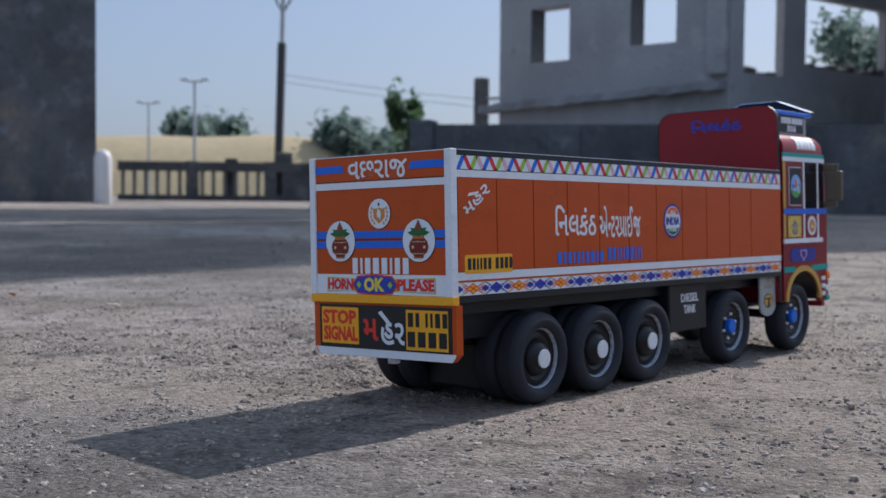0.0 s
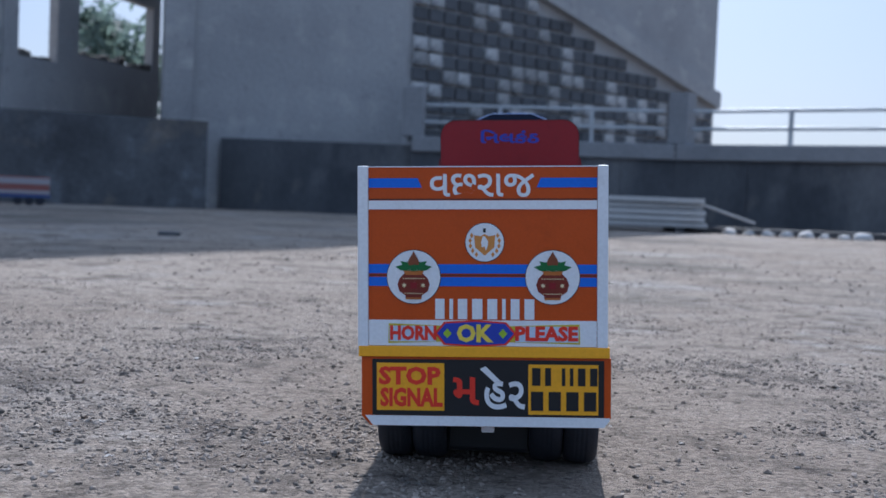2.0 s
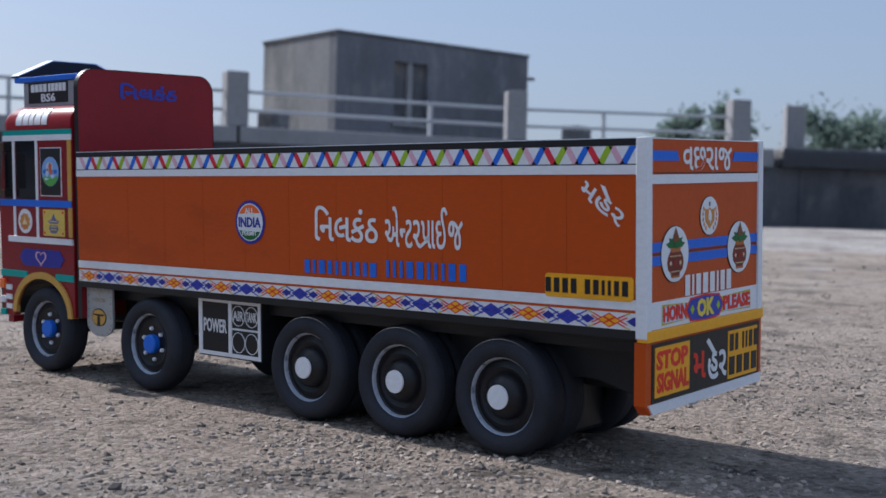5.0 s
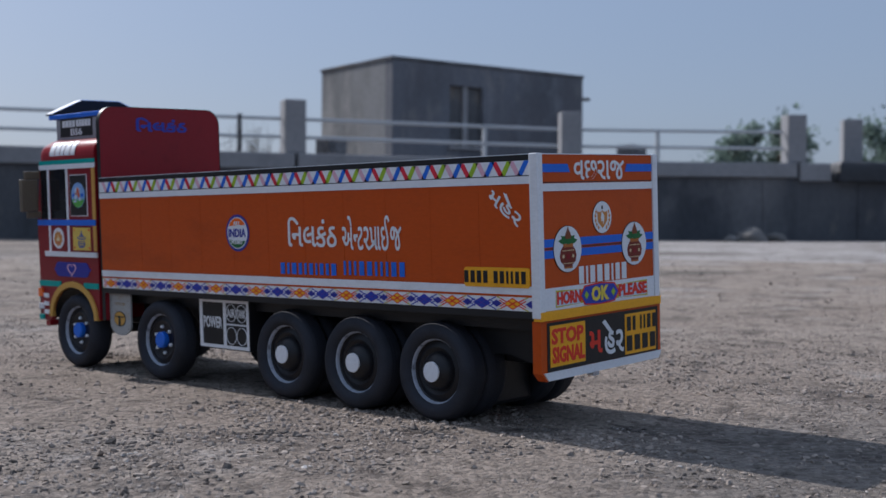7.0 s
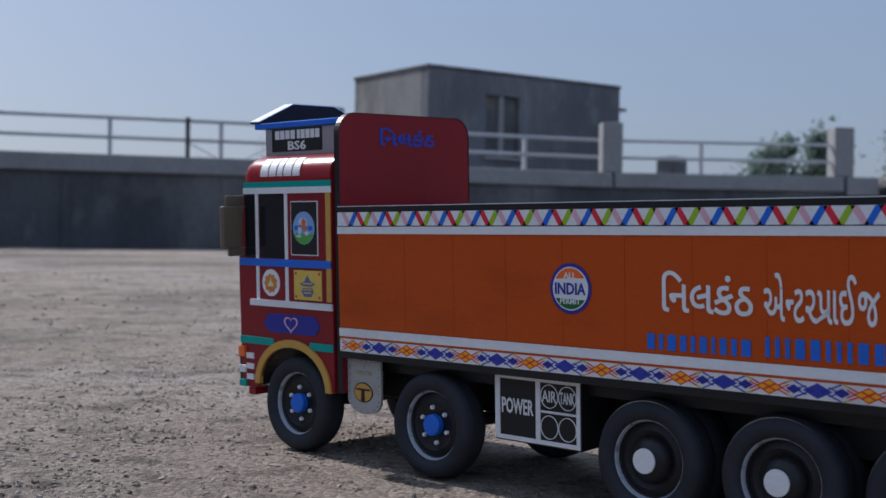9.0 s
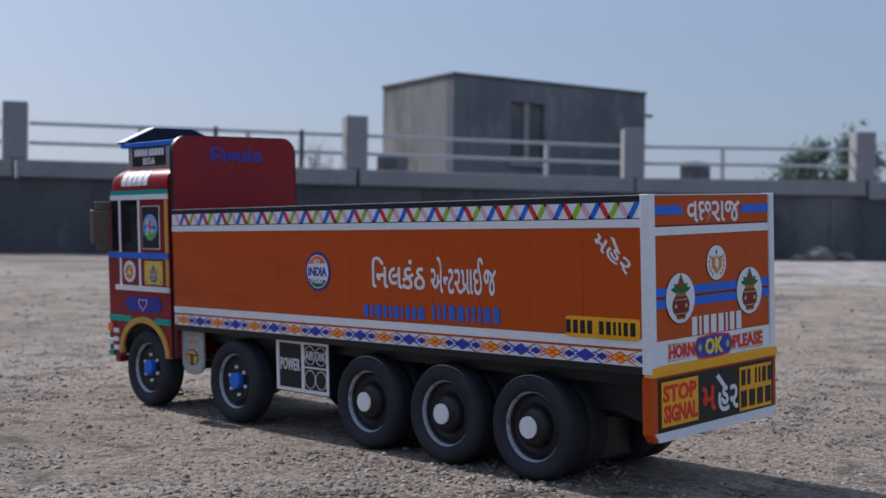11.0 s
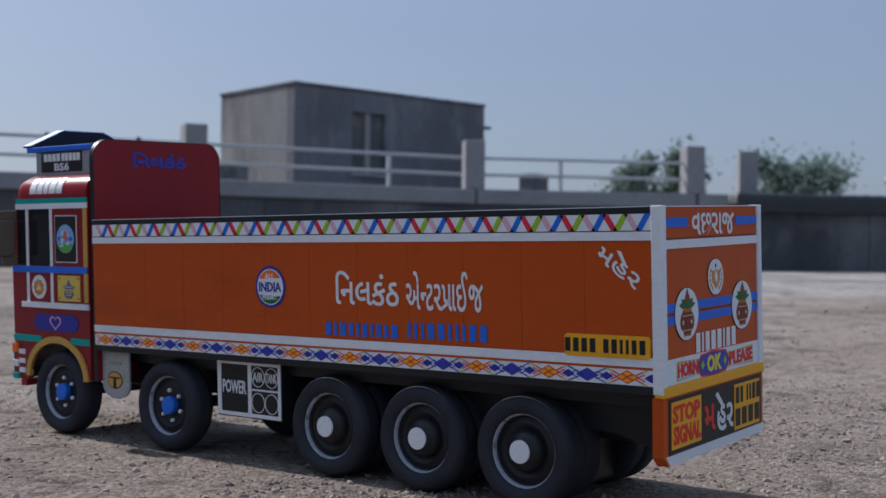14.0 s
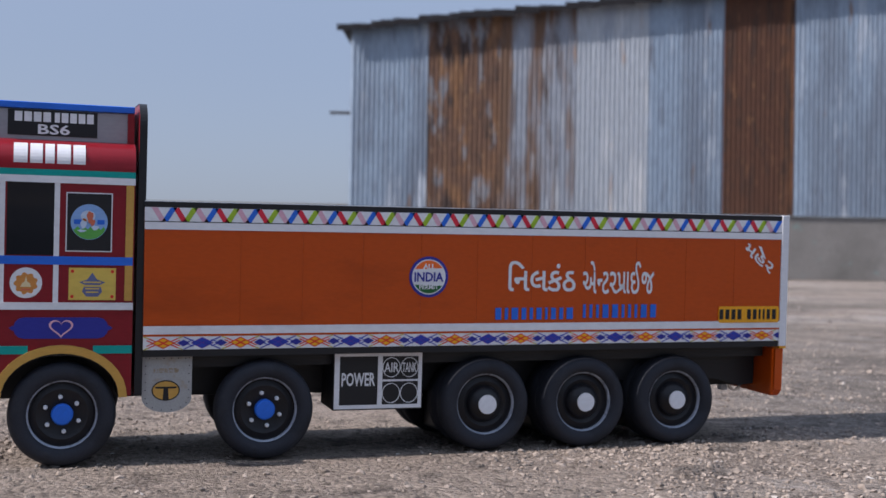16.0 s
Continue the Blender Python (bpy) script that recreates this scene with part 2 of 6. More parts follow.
M_STONE = shader("rubble_stone", (0.15, 0.142, 0.134), 0.9, spots=[(5, (0.1, 0.095, 0.09), 0.5, 0.7)], island=0.18, bump=0.01, bump_scale=18)
M_SAND = shader("dry_grass_hill", (0.31, 0.245, 0.14), 0.95, spots=[(0.1, (0.34, 0.27, 0.15), 0.4, 0.7), (0.6, (0.36, 0.29, 0.16), 0.5, 0.8)], fine=(3, 0.1))
M_BARK = shader("bark", (0.1, 0.08, 0.06), 0.9, fine=(30, 0.2), bump=0.01, bump_scale=20)


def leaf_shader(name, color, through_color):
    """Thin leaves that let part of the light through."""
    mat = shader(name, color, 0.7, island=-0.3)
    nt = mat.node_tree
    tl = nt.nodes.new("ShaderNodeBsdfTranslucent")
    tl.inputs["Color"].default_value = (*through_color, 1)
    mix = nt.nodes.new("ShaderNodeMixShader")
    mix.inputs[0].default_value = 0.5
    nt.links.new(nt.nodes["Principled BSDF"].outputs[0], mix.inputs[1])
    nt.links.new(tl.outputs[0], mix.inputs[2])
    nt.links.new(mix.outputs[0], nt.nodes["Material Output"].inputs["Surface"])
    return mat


# M_LEAVES carries the haze of distance in its greyed blue-green colour
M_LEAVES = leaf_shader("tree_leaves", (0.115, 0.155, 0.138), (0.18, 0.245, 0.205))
M_LEAVES2 = leaf_shader("bright_shrub_leaves", (0.075, 0.125, 0.06), (0.1, 0.17, 0.07))
M_DRYLEAF = shader("dry_leaf", (0.42, 0.175, 0.045), 0.7, fine=(400, 0.15))
M_PALELEAF = shader("pale_dry_leaf", (0.62, 0.56, 0.44), 0.7, fine=(400, 0.12))
M_TARP = shader("black_tarpaulin", (0.015, 0.015, 0.018), 0.5, bump=0.02, bump_scale=5)
M_TIMBER = shader("grey_timber", (0.46, 0.45, 0.44), 0.85, fine=(20, 0.15), island=0.12, bump=0.004, bump_scale=25)
M_TIN = shader("dull_tin_roof", (0.1, 0.095, 0.098), 0.8, spots=[(1.5, (0.17, 0.14, 0.12), 0.5, 0.65)], fine=(15, 0.15))
M_HEAP = shader("rubble_heap_earth", (0.1, 0.088, 0.078), 0.95, spots=[(1.8, (0.06, 0.054, 0.05), 0.45, 0.6), (5, (0.2, 0.18, 0.16), 0.57, 0.66)], fine=(14, 0.2), bump=0.05, bump_scale=5)
M_PIPE = shader("black_plastic_pipe", (0.02, 0.021, 0.024), 0.5, fine=(20, 0.15))
M_PLASTIC = shader("white_water_tank", (0.62, 0.6, 0.58), 0.5, fine=(8, 0.06))
M_PEBBLE = shader("gravel_stone", (0.31, 0.266, 0.228), 0.85, spots=[(300, (0.2, 0.17, 0.15), 0.5, 0.7), (19, (0.125, 0.112, 0.102), 0.54, 0.58), (23, (0.4, 0.375, 0.35), 0.63, 0.66)], island=-0.3)
M_PEBBLE.node_tree.nodes["Principled BSDF"].inputs["Specular IOR Level"].default_value = 0.1


def ground_material():
    mat = bpy.data.materials.new("dusty_gravel_ground")
    mat.use_nodes = True
    nt = mat.node_tree
    bsdf = nt.nodes["Principled BSDF"]
    bsdf.inputs["Roughness"].default_value = 0.95
    bsdf.inputs["Specular IOR Level"].default_value = 0.05
    tc = nt.nodes.new("ShaderNodeTexCoord")

    def noise_tex(scale, detail=6, rough=0.6):
        n = nt.nodes.new("ShaderNodeTexNoise")
        n.inputs["Scale"].default_value, n.inputs["Detail"].default_value, n.inputs["Roughness"].default_value = scale, detail, rough
        nt.links.new(tc.outputs["Object"], n.inputs["Vector"])
        return n.outputs["Fac"]

    def blend(a, b, fac, low, high):
        mr = nt.nodes.new("ShaderNodeMapRange")
        mr.inputs["From Min"].default_value, mr.inputs["From Max"].default_value = low, high
        nt.links.new(fac, mr.inputs["Value"])
        mx = nt.nodes.new("ShaderNodeMix")
        mx.data_type = "RGBA"
        nt.links.new(mr.outputs[0], mx.inputs["Factor"])
        for sock, v in (("A", a), ("B", b)):
            if isinstance(v, tuple):
                mx.inputs[sock].default_value = (*v, 1)
            else:
                nt.links.new(v, mx.inputs[sock])
        return mx.outputs["Result"]

    c = blend((0.345, 0.29, 0.244), (0.425, 0.366, 0.313), noise_tex(1.3, 8), 0.38, 0.62)
    c = blend(c, (0.45, 0.418, 0.392), noise_tex(0.55, 9, 0.72), 0.52, 0.62)
    c = blend(c, (0.43, 0.398, 0.37), noise_tex(2.6, 9, 0.7), 0.57, 0.66)
    # a bare pale stretch of packed dust along the boundary wall
    spot = nt.nodes.new("ShaderNodeVectorMath")
    spot.operation = "DOT_PRODUCT"
    spot.inputs[1].default_value = (0.74, 0.67, 0)
    nt.links.new(tc.outputs["Object"], spot.inputs[0])
    along = nt.nodes.new("ShaderNodeVectorMath")
    along.operation = "DOT_PRODUCT"
    along.inputs[1].default_value = (0.67, -0.74, 0)
    nt.links.new(tc.outputs["Object"], along.inputs[0])
    wob = nt.nodes.new("ShaderNodeMath")
    wob.operation = "MULTIPLY_ADD"
    wob.inputs[1].default_value = 1.1
    nt.links.new(noise_tex(0.9, 8, 0.65), wob.inputs[0])
    nt.links.new(spot.outputs["Value"], wob.inputs[2])
    reach = nt.nodes.new("ShaderNodeMapRange")
    reach.inputs["From Min"].default_value, reach.inputs["From Max"].default_value = -1.6, -0.6
    nt.links.new(along.outputs["Value"], reach.inputs["Value"])
    edge = nt.nodes.new("ShaderNodeMapRange")
    edge.inputs["From Min"].default_value, edge.inputs["From Max"].default_value = 5.75, 6.05
    nt.links.new(wob.outputs[0], edge.inputs["Value"])
    both = nt.nodes.new("ShaderNodeMath")
    both.operation = "MULTIPLY"
    nt.links.new(reach.outputs[0], both.inputs[0])
    nt.links.new(edge.outputs[0], both.inputs[1])
    c = blend(c, (0.5, 0.475, 0.455), both.outputs[0], 0.0, 1.15)
    # dark blotches: uneven tone, with small shadows of lumps put into the colour
    c = blend(c, (0.19, 0.162, 0.142), noise_tex(4.2, 9, 0.75), 0.51, 0.63)
    c = blend(c, (0.2, 0.178, 0.158), noise_tex(0.36, 9, 0.66), 0.5, 0.6)
    c = blend(c, (0.155, 0.133, 0.118), noise_tex(17, 8, 0.72), 0.53, 0.67)
    c = blend(c, (0.085, 0.072, 0.064), noise_tex(75, 6, 0.7), 0.57, 0.67)
    c = blend(c, (0.52, 0.475, 0.435), noise_tex(150, 5, 0.7), 0.61, 0.7)
    vor = nt.nodes.new("ShaderNodeTexVoronoi")
    vor.inputs["Scale"].default_value = 210
    nt.links.new(tc.outputs["Object"], vor.inputs["Vector"])
    hs = nt.nodes.new("ShaderNodeHueSaturation")
    mr = nt.nodes.new("ShaderNodeMapRange")
    mr.inputs["To Min"].default_value, mr.inputs["To Max"].default_value = 0.57, 1.02
    sep = nt.nodes.new("ShaderNodeSeparateColor")
    nt.links.new(vor.outputs["Color"], sep.inputs[0])
    nt.links.new(sep.outputs[0], mr.inputs["Value"])
    nt.links.new(mr.outputs[0], hs.inputs["Value"])
    nt.links.new(c, hs.inputs["Color"])
    nt.links.new(hs.outputs[0], bsdf.inputs["Base Color"])
    # relief: grains and small lumps
    mul = nt.nodes.new("ShaderNodeMath")
    mul.operation = "MULTIPLY_ADD"
    mul.inputs[1].default_value = -0.6
    nt.links.new(vor.outputs["Distance"], mul.inputs[0])
    nt.links.new(noise_tex(85, 8, 0.8), mul.inputs[2])
    bp = nt.nodes.new("ShaderNodeBump")
    bp.inputs["Strength"].default_value = 1.0
    bp.inputs["Distance"].default_value = 0.0055
    nt.links.new(mul.outputs[0], bp.inputs["Height"])
    nt.links.new(bp.outputs[0], bsdf.inputs["Normal"])
    return mat


M_GROUND = ground_material()


# ---- building helpers ----
def mesh_of(bm, name, mat, smooth=False):
    bmesh.ops.recalc_face_normals(bm, faces=bm.faces)
    me = bpy.data.meshes.new(name)
    bm.to_mesh(me)
    bm.free()
    me.materials.append(mat)
    if smooth:
        me.shade_smooth()
        me.set_sharp_from_angle(angle=radians(38))
    return me


def part(name, bm, mat, parent=None, label="", smooth=False, m=None):
    """Links a bmesh as one mesh object, under parent if there is one."""
    ob = new(name, mesh_of(bm, name, mat, smooth))
    if parent:
        ob.parent = parent
    if m is not None:
        ob.matrix_basis = m
    if label:
        ob["label"] = label
    return ob


def share(name, me, parent, m):
    ob = new(name, me)
    ob.parent = parent
    ob.matrix_basis = m
    return ob


def add_box(bm, x0, x1, y0, y1, z0, z1, bevel=0.0, m=None):
    r = bmesh.ops.create_cube(bm, size=1, matrix=Matrix.Translation(((x0 + x1) / 2, (y0 + y1) / 2, (z0 + z1) / 2)) @ Matrix.Diagonal((x1 - x0, y1 - y0, z1 - z0, 1)))
    vs = r["verts"]
    if bevel:
        es = {e for v in vs for e in v.link_edges}
        g = bmesh.ops.bevel(bm, geom=list(es), offset=bevel, segments=2, affect="EDGES", profile=0.5)
        vs = list({v for f in g["faces"] for v in f.verts} | {v for v in vs if v.is_valid})
    if m is not None:
        bmesh.ops.transform(bm, matrix=m, verts=vs)
    return bm


def box(*a, **k):
    return add_box(bmesh.new(), *a, **k)


def prism(bm, pts, to, w0, w1):
    """Extrudes the 2D outline pts between depths w0 and w1; to(u, v, w) gives the place."""
    a = [bm.verts.new(to(u, v, w0)) for u, v in pts]
    b = [bm.verts.new(to(u, v, w1)) for u, v in pts]
    bm.faces.new(a)
    bm.faces.new(b[::-1])
    n = len(pts)
    for i in range(n):
        bm.faces.new((a[i], b[i], b[(i + 1) % n], a[(i + 1) % n]))
    return bm


def ring_strip(bm, outer, inner, to, w0, w1, closed=True):
    """A band between two outlines of the same length, with thickness."""
    n = len(outer)
    rows = [[bm.verts.new(to(u, v, w)) for u, v in line] for line, w in ((outer, w0), (outer, w1), (inner, w1), (inner, w0))]
    for i in range(n if closed else n - 1):
        j = (i + 1) % n
        for k in range(4):
            bm.faces.new((rows[k][i], rows[k][j], rows[(k + 1) % 4][j], rows[(k + 1) % 4][i]))
    if not closed:
        for i in (0, n - 1):
            bm.faces.new([rows[k][i] for k in range(4)])
    return bm


def disc(cu, cv, r, n=40, squash=1.0):
    return [(cu + r * math.cos(2 * math.pi * i / n), cv + squash * r * math.sin(2 * math.pi * i / n)) for i in range(n)]


def rect(u0, u1, v0, v1):
    return [(u0, v0), (u1, v0), (u1, v1), (u0, v1)]


def soft(u0, u1, v0, v1, r):
    """A rectangle with rounded corners."""
    mid = ((u1 - r, v1 - r, 0), (u0 + r, v1 - r, 90), (u0 + r, v0 + r, 180), (u1 - r, v0 + r, 270))
    return [(cu + r * math.cos(radians(a + d)), cv + r * math.sin(radians(a + d))) for cu, cv, a in mid for d in (0, 30, 60, 90)]


def lathe(bm, profile, n, m):
    """Turns a profile of (radius, axial) about the x axis."""
    rings = []
    for r, a in profile:
        if r < 1e-6:
            rings.append([bm.verts.new(m @ Vector((a, 0, 0)))])
        else:
            rings.append([bm.verts.new(m @ Vector((a, r * math.cos(2 * math.pi * i / n), r * math.sin(2 * math.pi * i / n)))) for i in range(n)])
    for p, q in zip(rings, rings[1:]):
        for i in range(n):
            j = (i + 1) % n
            if len(p) == 1 and len(q) > 1:
                bm.faces.new((p[0], q[i], q[j]))
            elif len(q) == 1 and len(p) > 1:
                bm.faces.new((p[i], q[0], p[j]))
            elif len(p) > 1:
                bm.faces.new((p[i], q[i], q[j], p[j]))
    return bm


def glyph(chars, bold):
    """The solid shape of some letters of the built-in font, as a bmesh."""
    cu = bpy.data.curves.new("letters", "FONT")
    cu.body, cu.offset, cu.resolution_u = chars, bold, 2
    cu.extrude = 0.02
    ob = bpy.data.objects.new("letters", cu)
    scene.collection.objects.link(ob)
    bpy.context.view_layer.update()
    me = bpy.data.meshes.new_from_object(ob.evaluated_get(bpy.context.evaluated_depsgraph_get()))
    b = bmesh.new()
    b.from_mesh(me)
    bpy.data.objects.remove(ob)
    bpy.data.curves.remove(cu)
    bpy.data.meshes.remove(me)
    return b


def letters(bm, text, to, u0, u1, v0, v1, w, bold=0.0, turn=0.0, sign=1, thick=0.0004):
    """Lettering fitted to the box u0..u1, v0..v1; sign -1 reads towards falling u.
    text: a string, or pieces (letters, share of the width kept, outline of an added stroke)."""
    co, faces, pen = [], [], 0.0
    for chars, keep, extra in ([(text, 1, ())] if isinstance(text, str) else text):
        b = glyph(chars, bold)
        xs, ys = [v.co.x for v in b.verts], [v.co.y for v in b.verts]
        x0, wd, y0, ht = min(xs), max(xs) - min(xs), min(ys), max(ys) - min(ys)
        if keep < 1:
            bmesh.ops.bisect_plane(b, geom=b.verts[:] + b.edges[:] + b.faces[:], plane_co=(x0 + wd * keep, 0, 0), plane_no=(1, 0, 0), clear_outer=True)
        if extra:
            prism(b, extra, lambda p, q, r: (x0 + wd * p, y0 + ht * q, r), -0.02, 0.021)
        b.verts.index_update()
        n = len(co)
        co += [(v.co.x - x0 + pen, v.co.y, v.co.z) for v in b.verts]
        faces += [[n + v.index for v in f.verts] for f in b.faces]
        pen += wd * keep + (0.04 if keep == 1 else 0.0)
        b.free()
    co = np.array(co)
    lo, hi = co.min(0), co.max(0)
    su, sv = (u1 - u0) / (hi[0] - lo[0]), (v1 - v0) / (hi[1] - lo[1])
    mid_u, mid_v, ct, st = (u0 + u1) / 2, (v0 + v1) / 2, math.cos(radians(turn)), math.sin(radians(turn))
    vs = []
    for c in co:
        a, b = (c[0] - (lo[0] + hi[0]) / 2) * su, (c[1] - (lo[1] + hi[1]) / 2) * sv
        a, b = a * ct - b * st, a * st + b * ct
        vs.append(bm.verts.new(to(mid_u + sign * a, mid_v + b, w + (thick if c[2] > 0 else 0))))
    for f in faces:
        try:
            bm.faces.new([vs[i] for i in f])
        except ValueError:
            pass
    return bm


# joined letters of the painted words
ENTERPRISE = [("\u0a8f", 1, ()), ("\u0aa8", 0.6, ()), ("\u0a9f", 1, ()), ("\u0ab0", 1, ()),
              ("\u0aaa", 1, ((-0.12, -0.02), (-0.02, 0.14), (0.8, 0.45), (0.8, 0.27))), ("\u0abe", 1, ()), ("\u0a88", 1, ()), ("\u0a9c", 1, ())]
E_STROKE = ((-0.2, 1.42), (0.05, 1.52), (0.72, 1.0), (0.45, 0.95))
MAHER = [("\u0aae", 1, ()), ("\u0ab9", 1, E_STROKE), ("\u0ab0", 1, ())]


def bars(name, to, u0, u1, v0, v1, w, widths, gap, mat, parent, label="", thick=0.0004):
    """Plain upright bars in a row, of the given relative widths, that fill the box; each a part."""
    total = sum(widths) + gap * (len(widths) - 1)
    k, u = (u1 - u0) / total, u0
    for wd in widths:
        if wd > 0:
            part(name, prism(bmesh.new(), rect(u, u + wd * k, v0, v1), to, w, w + thick), mat, parent, label)
        u += (abs(wd) + gap) * k


# ---- the ground ----
def ground_z(x, y):
    far = min(1.0, max(0.0, (math.hypot(x, y - 0.4) - 0.75) / 2))
    near = noise.noise((x * 9, y * 9, 0.3)) * 0.0009 + noise.noise((x * 40, y * 40, 1.3)) * 0.0006
    lumps = far * (0.008 * noise.noise((x * 1.3, y * 1.3, 5)) + 0.005 * noise.noise((x * 4, y * 4, 2)) + 0.0022 * noise.noise((x * 17, y * 17, 4)))
    return 0.0036 + near + lumps


def build_ground():
    n, b = 150, 0.058
    a = 0.0125 / b
    line = [a * math.sinh(b * i) for i in range(-n, n + 1)]
    cx, cy = -0.1, -0.05
    k = len(line)
    verts = [(cx + u, cy + v, ground_z(cx + u, cy + v)) for v in line for u in line]
    faces = [(j * k + i, j * k + i + 1, (j + 1) * k + i + 1, (j + 1) * k + i) for j in range(k - 1) for i in range(k - 1)]
    me = bpy.data.meshes.new("ground")
    me.from_pydata(verts, [], faces)
    me.materials.append(M_GROUND)
    me.shade_smooth()
    tagged(new("ground", me), "dusty grey-brown gravel yard in low sun", "ground", kind="structure")


build_ground()


def stones(x, y, r, base, tri, rnd, rough):
    """Vertices and faces of loose stones of radius r at x, y, half sunk in the ground."""
    n, k = len(x), len(base)
    s = r[:, None] * rnd.uniform(0.65, 1.35, (n, 3)) * (1, 1, 0.62)
    p = base[None] * (1 + rough * rnd.randn(n, k, 1)) * s[:, None]
    a, b = rnd.uniform(0, 6.28, n)[:, None], rnd.uniform(-0.6, 0.6, n)[:, None]
    px, py, pz = p[..., 0], p[..., 1] * np.cos(b) - p[..., 2] * np.sin(b), p[..., 1] * np.sin(b) + p[..., 2] * np.cos(b)
    z = np.array([ground_z(u, v) for u, v in zip(x, y)]) + s[:, 2] * 0.2
    vs = np.stack((px * np.cos(a) - py * np.sin(a) + x[:, None], px * np.sin(a) + py * np.cos(a) + y[:, None], pz + z[:, None]), -1)
    return vs.reshape(-1, 3), (tri[None] + k * np.arange(n)[:, None, None]).reshape(-1, 3)


def build_gravel():
    """Loose stones on the yard round the truck, as one object."""
    rnd = np.random.RandomState(4)
    octa = np.array([(1, 0, 0), (-1, 0, 0), (0, 1, 0), (0, -1, 0), (0, 0, 1), (0, 0, -1)], float)
    octa_f = np.array([(0, 2, 4), (2, 1, 4), (1, 3, 4), (3, 0, 4), (2, 0, 5), (1, 2, 5), (3, 1, 5), (0, 3, 5)])
    bm = bmesh.new()
    bmesh.ops.create_icosphere(bm, subdivisions=1, radius=1)
    ico = np.array([v.co[:] for v in bm.verts])
    ico_f = np.array([[v.index for v in f.verts] for f in bm.faces])
    bm.free()
    near, far = 270000, 50000
    x = np.concatenate((rnd.normal(-0.1, 0.75, near), rnd.normal(0, 2.3, far)))
    y = np.concatenate((rnd.normal(0.0, 0.75, near), rnd.normal(1.2, 2.5, far)))
    dist = np.hypot(x + 0.1, y)
    r = np.concatenate((0.0005 + 0.0024 * rnd.rand(near) ** 4.5 + (0.0009 + 0.0026 * rnd.rand(near) ** 1.6) * (rnd.rand(near) < 0.015),
                        (0.0016 + 0.0055 * rnd.rand(far) ** 6) * np.clip(dist[near:] / 3.2, 0.3, 1.0)))
    # stones lie in drifts with barer dust between them
    drift = np.array([noise.noise((u * 3.1, v * 3.1, 7)) + 0.7 * noise.noise((u * 11, v * 11, 9)) for u, v in zip(x, y)])
    keep = rnd.rand(near + far) < np.clip(0.45 + 1.15 * drift, 0.1, 1)
    x, y, r = x[keep], y[keep], r[keep]
    big = r > 0.0017
    v1, f1 = stones(x[~big], y[~big], r[~big], octa, octa_f, rnd, 0.25)
    v2, f2 = stones(x[big], y[big], r[big], ico, ico_f, rnd, 0.2)
    me = bpy.data.meshes.new("gravel")
    me.from_pydata(np.concatenate((v1, v2)).tolist(), [], np.concatenate((f1, f2 + len(v1))).tolist())
    me.materials.append(M_PEBBLE)
    tagged(new("gravel", me), "loose grey and tan gravel stones on the yard", "gravel", kind="stuff")


build_gravel()


# ---- buildings and walls ----
def run(p0, p1, z=0.0):
    """The pose whose x axis runs from p0 to p1 on the ground."""
    return pose(p0[0], p0[1], z, 0, 0, math.degrees(math.atan2(p1[1] - p0[1], p1[0] - p0[0]))), math.hypot(p1[0] - p0[0], p1[1] - p0[1])


def slab(length, thick, z0, z1, openings=()):
    """A wall in its own x-z plane with openings (x0, x1, z0, z1) right through it."""
    bm = bmesh.new()
    xs = sorted({0, length, *[o[0] for o in openings], *[o[1] for o in openings]})
    for a, b in zip(xs, xs[1:]):
        cuts = sorted((o[2], o[3]) for o in openings if o[0] < (a + b) / 2 < o[1])
        z = z0
        for c, d in cuts:
            if c > z:
                add_box(bm, a, b, 0, thick, z, c)
            z = d
        if z < z1:
            add_box(bm, a, b, 0, thick, z, z1)
    bmesh.ops.remove_doubles(bm, verts=bm.verts, dist=0.0005)
    return bm


def wall(name, p0, p1, z0, z1, thick, mat, label, openings=()):
    m, length = run(p0, p1)
    return tagged(part(name, slab(length, thick, z0, z1, openings), mat, m=m), label, "wall", kind="structure"), length


B1L, B1C, B1B = (-11.42, 14.68), (-7.15, 14.41), (-6.46, 18.66)
front, flen = wall("wall_window_block", B1L, B1C, 0.0, 12.6, 0.34, M_CONCRETE, "unfinished grey concrete wall with empty window openings",
                   [(0.66, 1.44, 2.32, 3.17), (2.59, 3.39, 2.44, 3.45)])
side, _ = wall("wall_open_side", B1C, B1B, 0.0, 12.6, 0.14, M_CONCRETE, "unfinished concrete wall with wide empty openings",
                  [(0.32, 1.26, 1.97, 3.25), (1.82, 4.05, 2.16, 3.2)])
# dark plates put the shade inside the window reveals into the colour
for s0, z0, z1 in ((0.66, 2.325, 3.168), (2.59, 2.445, 3.448)):
    part("jamb", box(s0 + 0.002, s0 + 0.014, 0.004, 0.336, z0, z1), M_CONCRETE_D, front, "dark plate for the shade inside the window reveal")
lg = bmesh.new()
bmesh.ops.create_grid(lg, x_segments=60, y_segments=4, size=0.5)
bmesh.ops.solidify(lg, geom=lg.faces[:], thickness=0.13)
for v in lg.verts:
    x = (v.co.x + 0.5) * (flen + 0.25) - 0.3
    v.co = (x, -0.19 + (v.co.y + 0.5) * 0.185, 1.68 + 0.034 * x + v.co.z * 0.9)
    if v.co.y < -0.05:
        v.co.y += 0.05 * noise.noise((x * 5, v.co.z * 6, 1))
        v.co.z += 0.035 * noise.noise((x * 4, v.co.y * 6, 3))
part("ledge", lg, M_LEDGE, front, "rough concrete ledge at the foot of the wall")
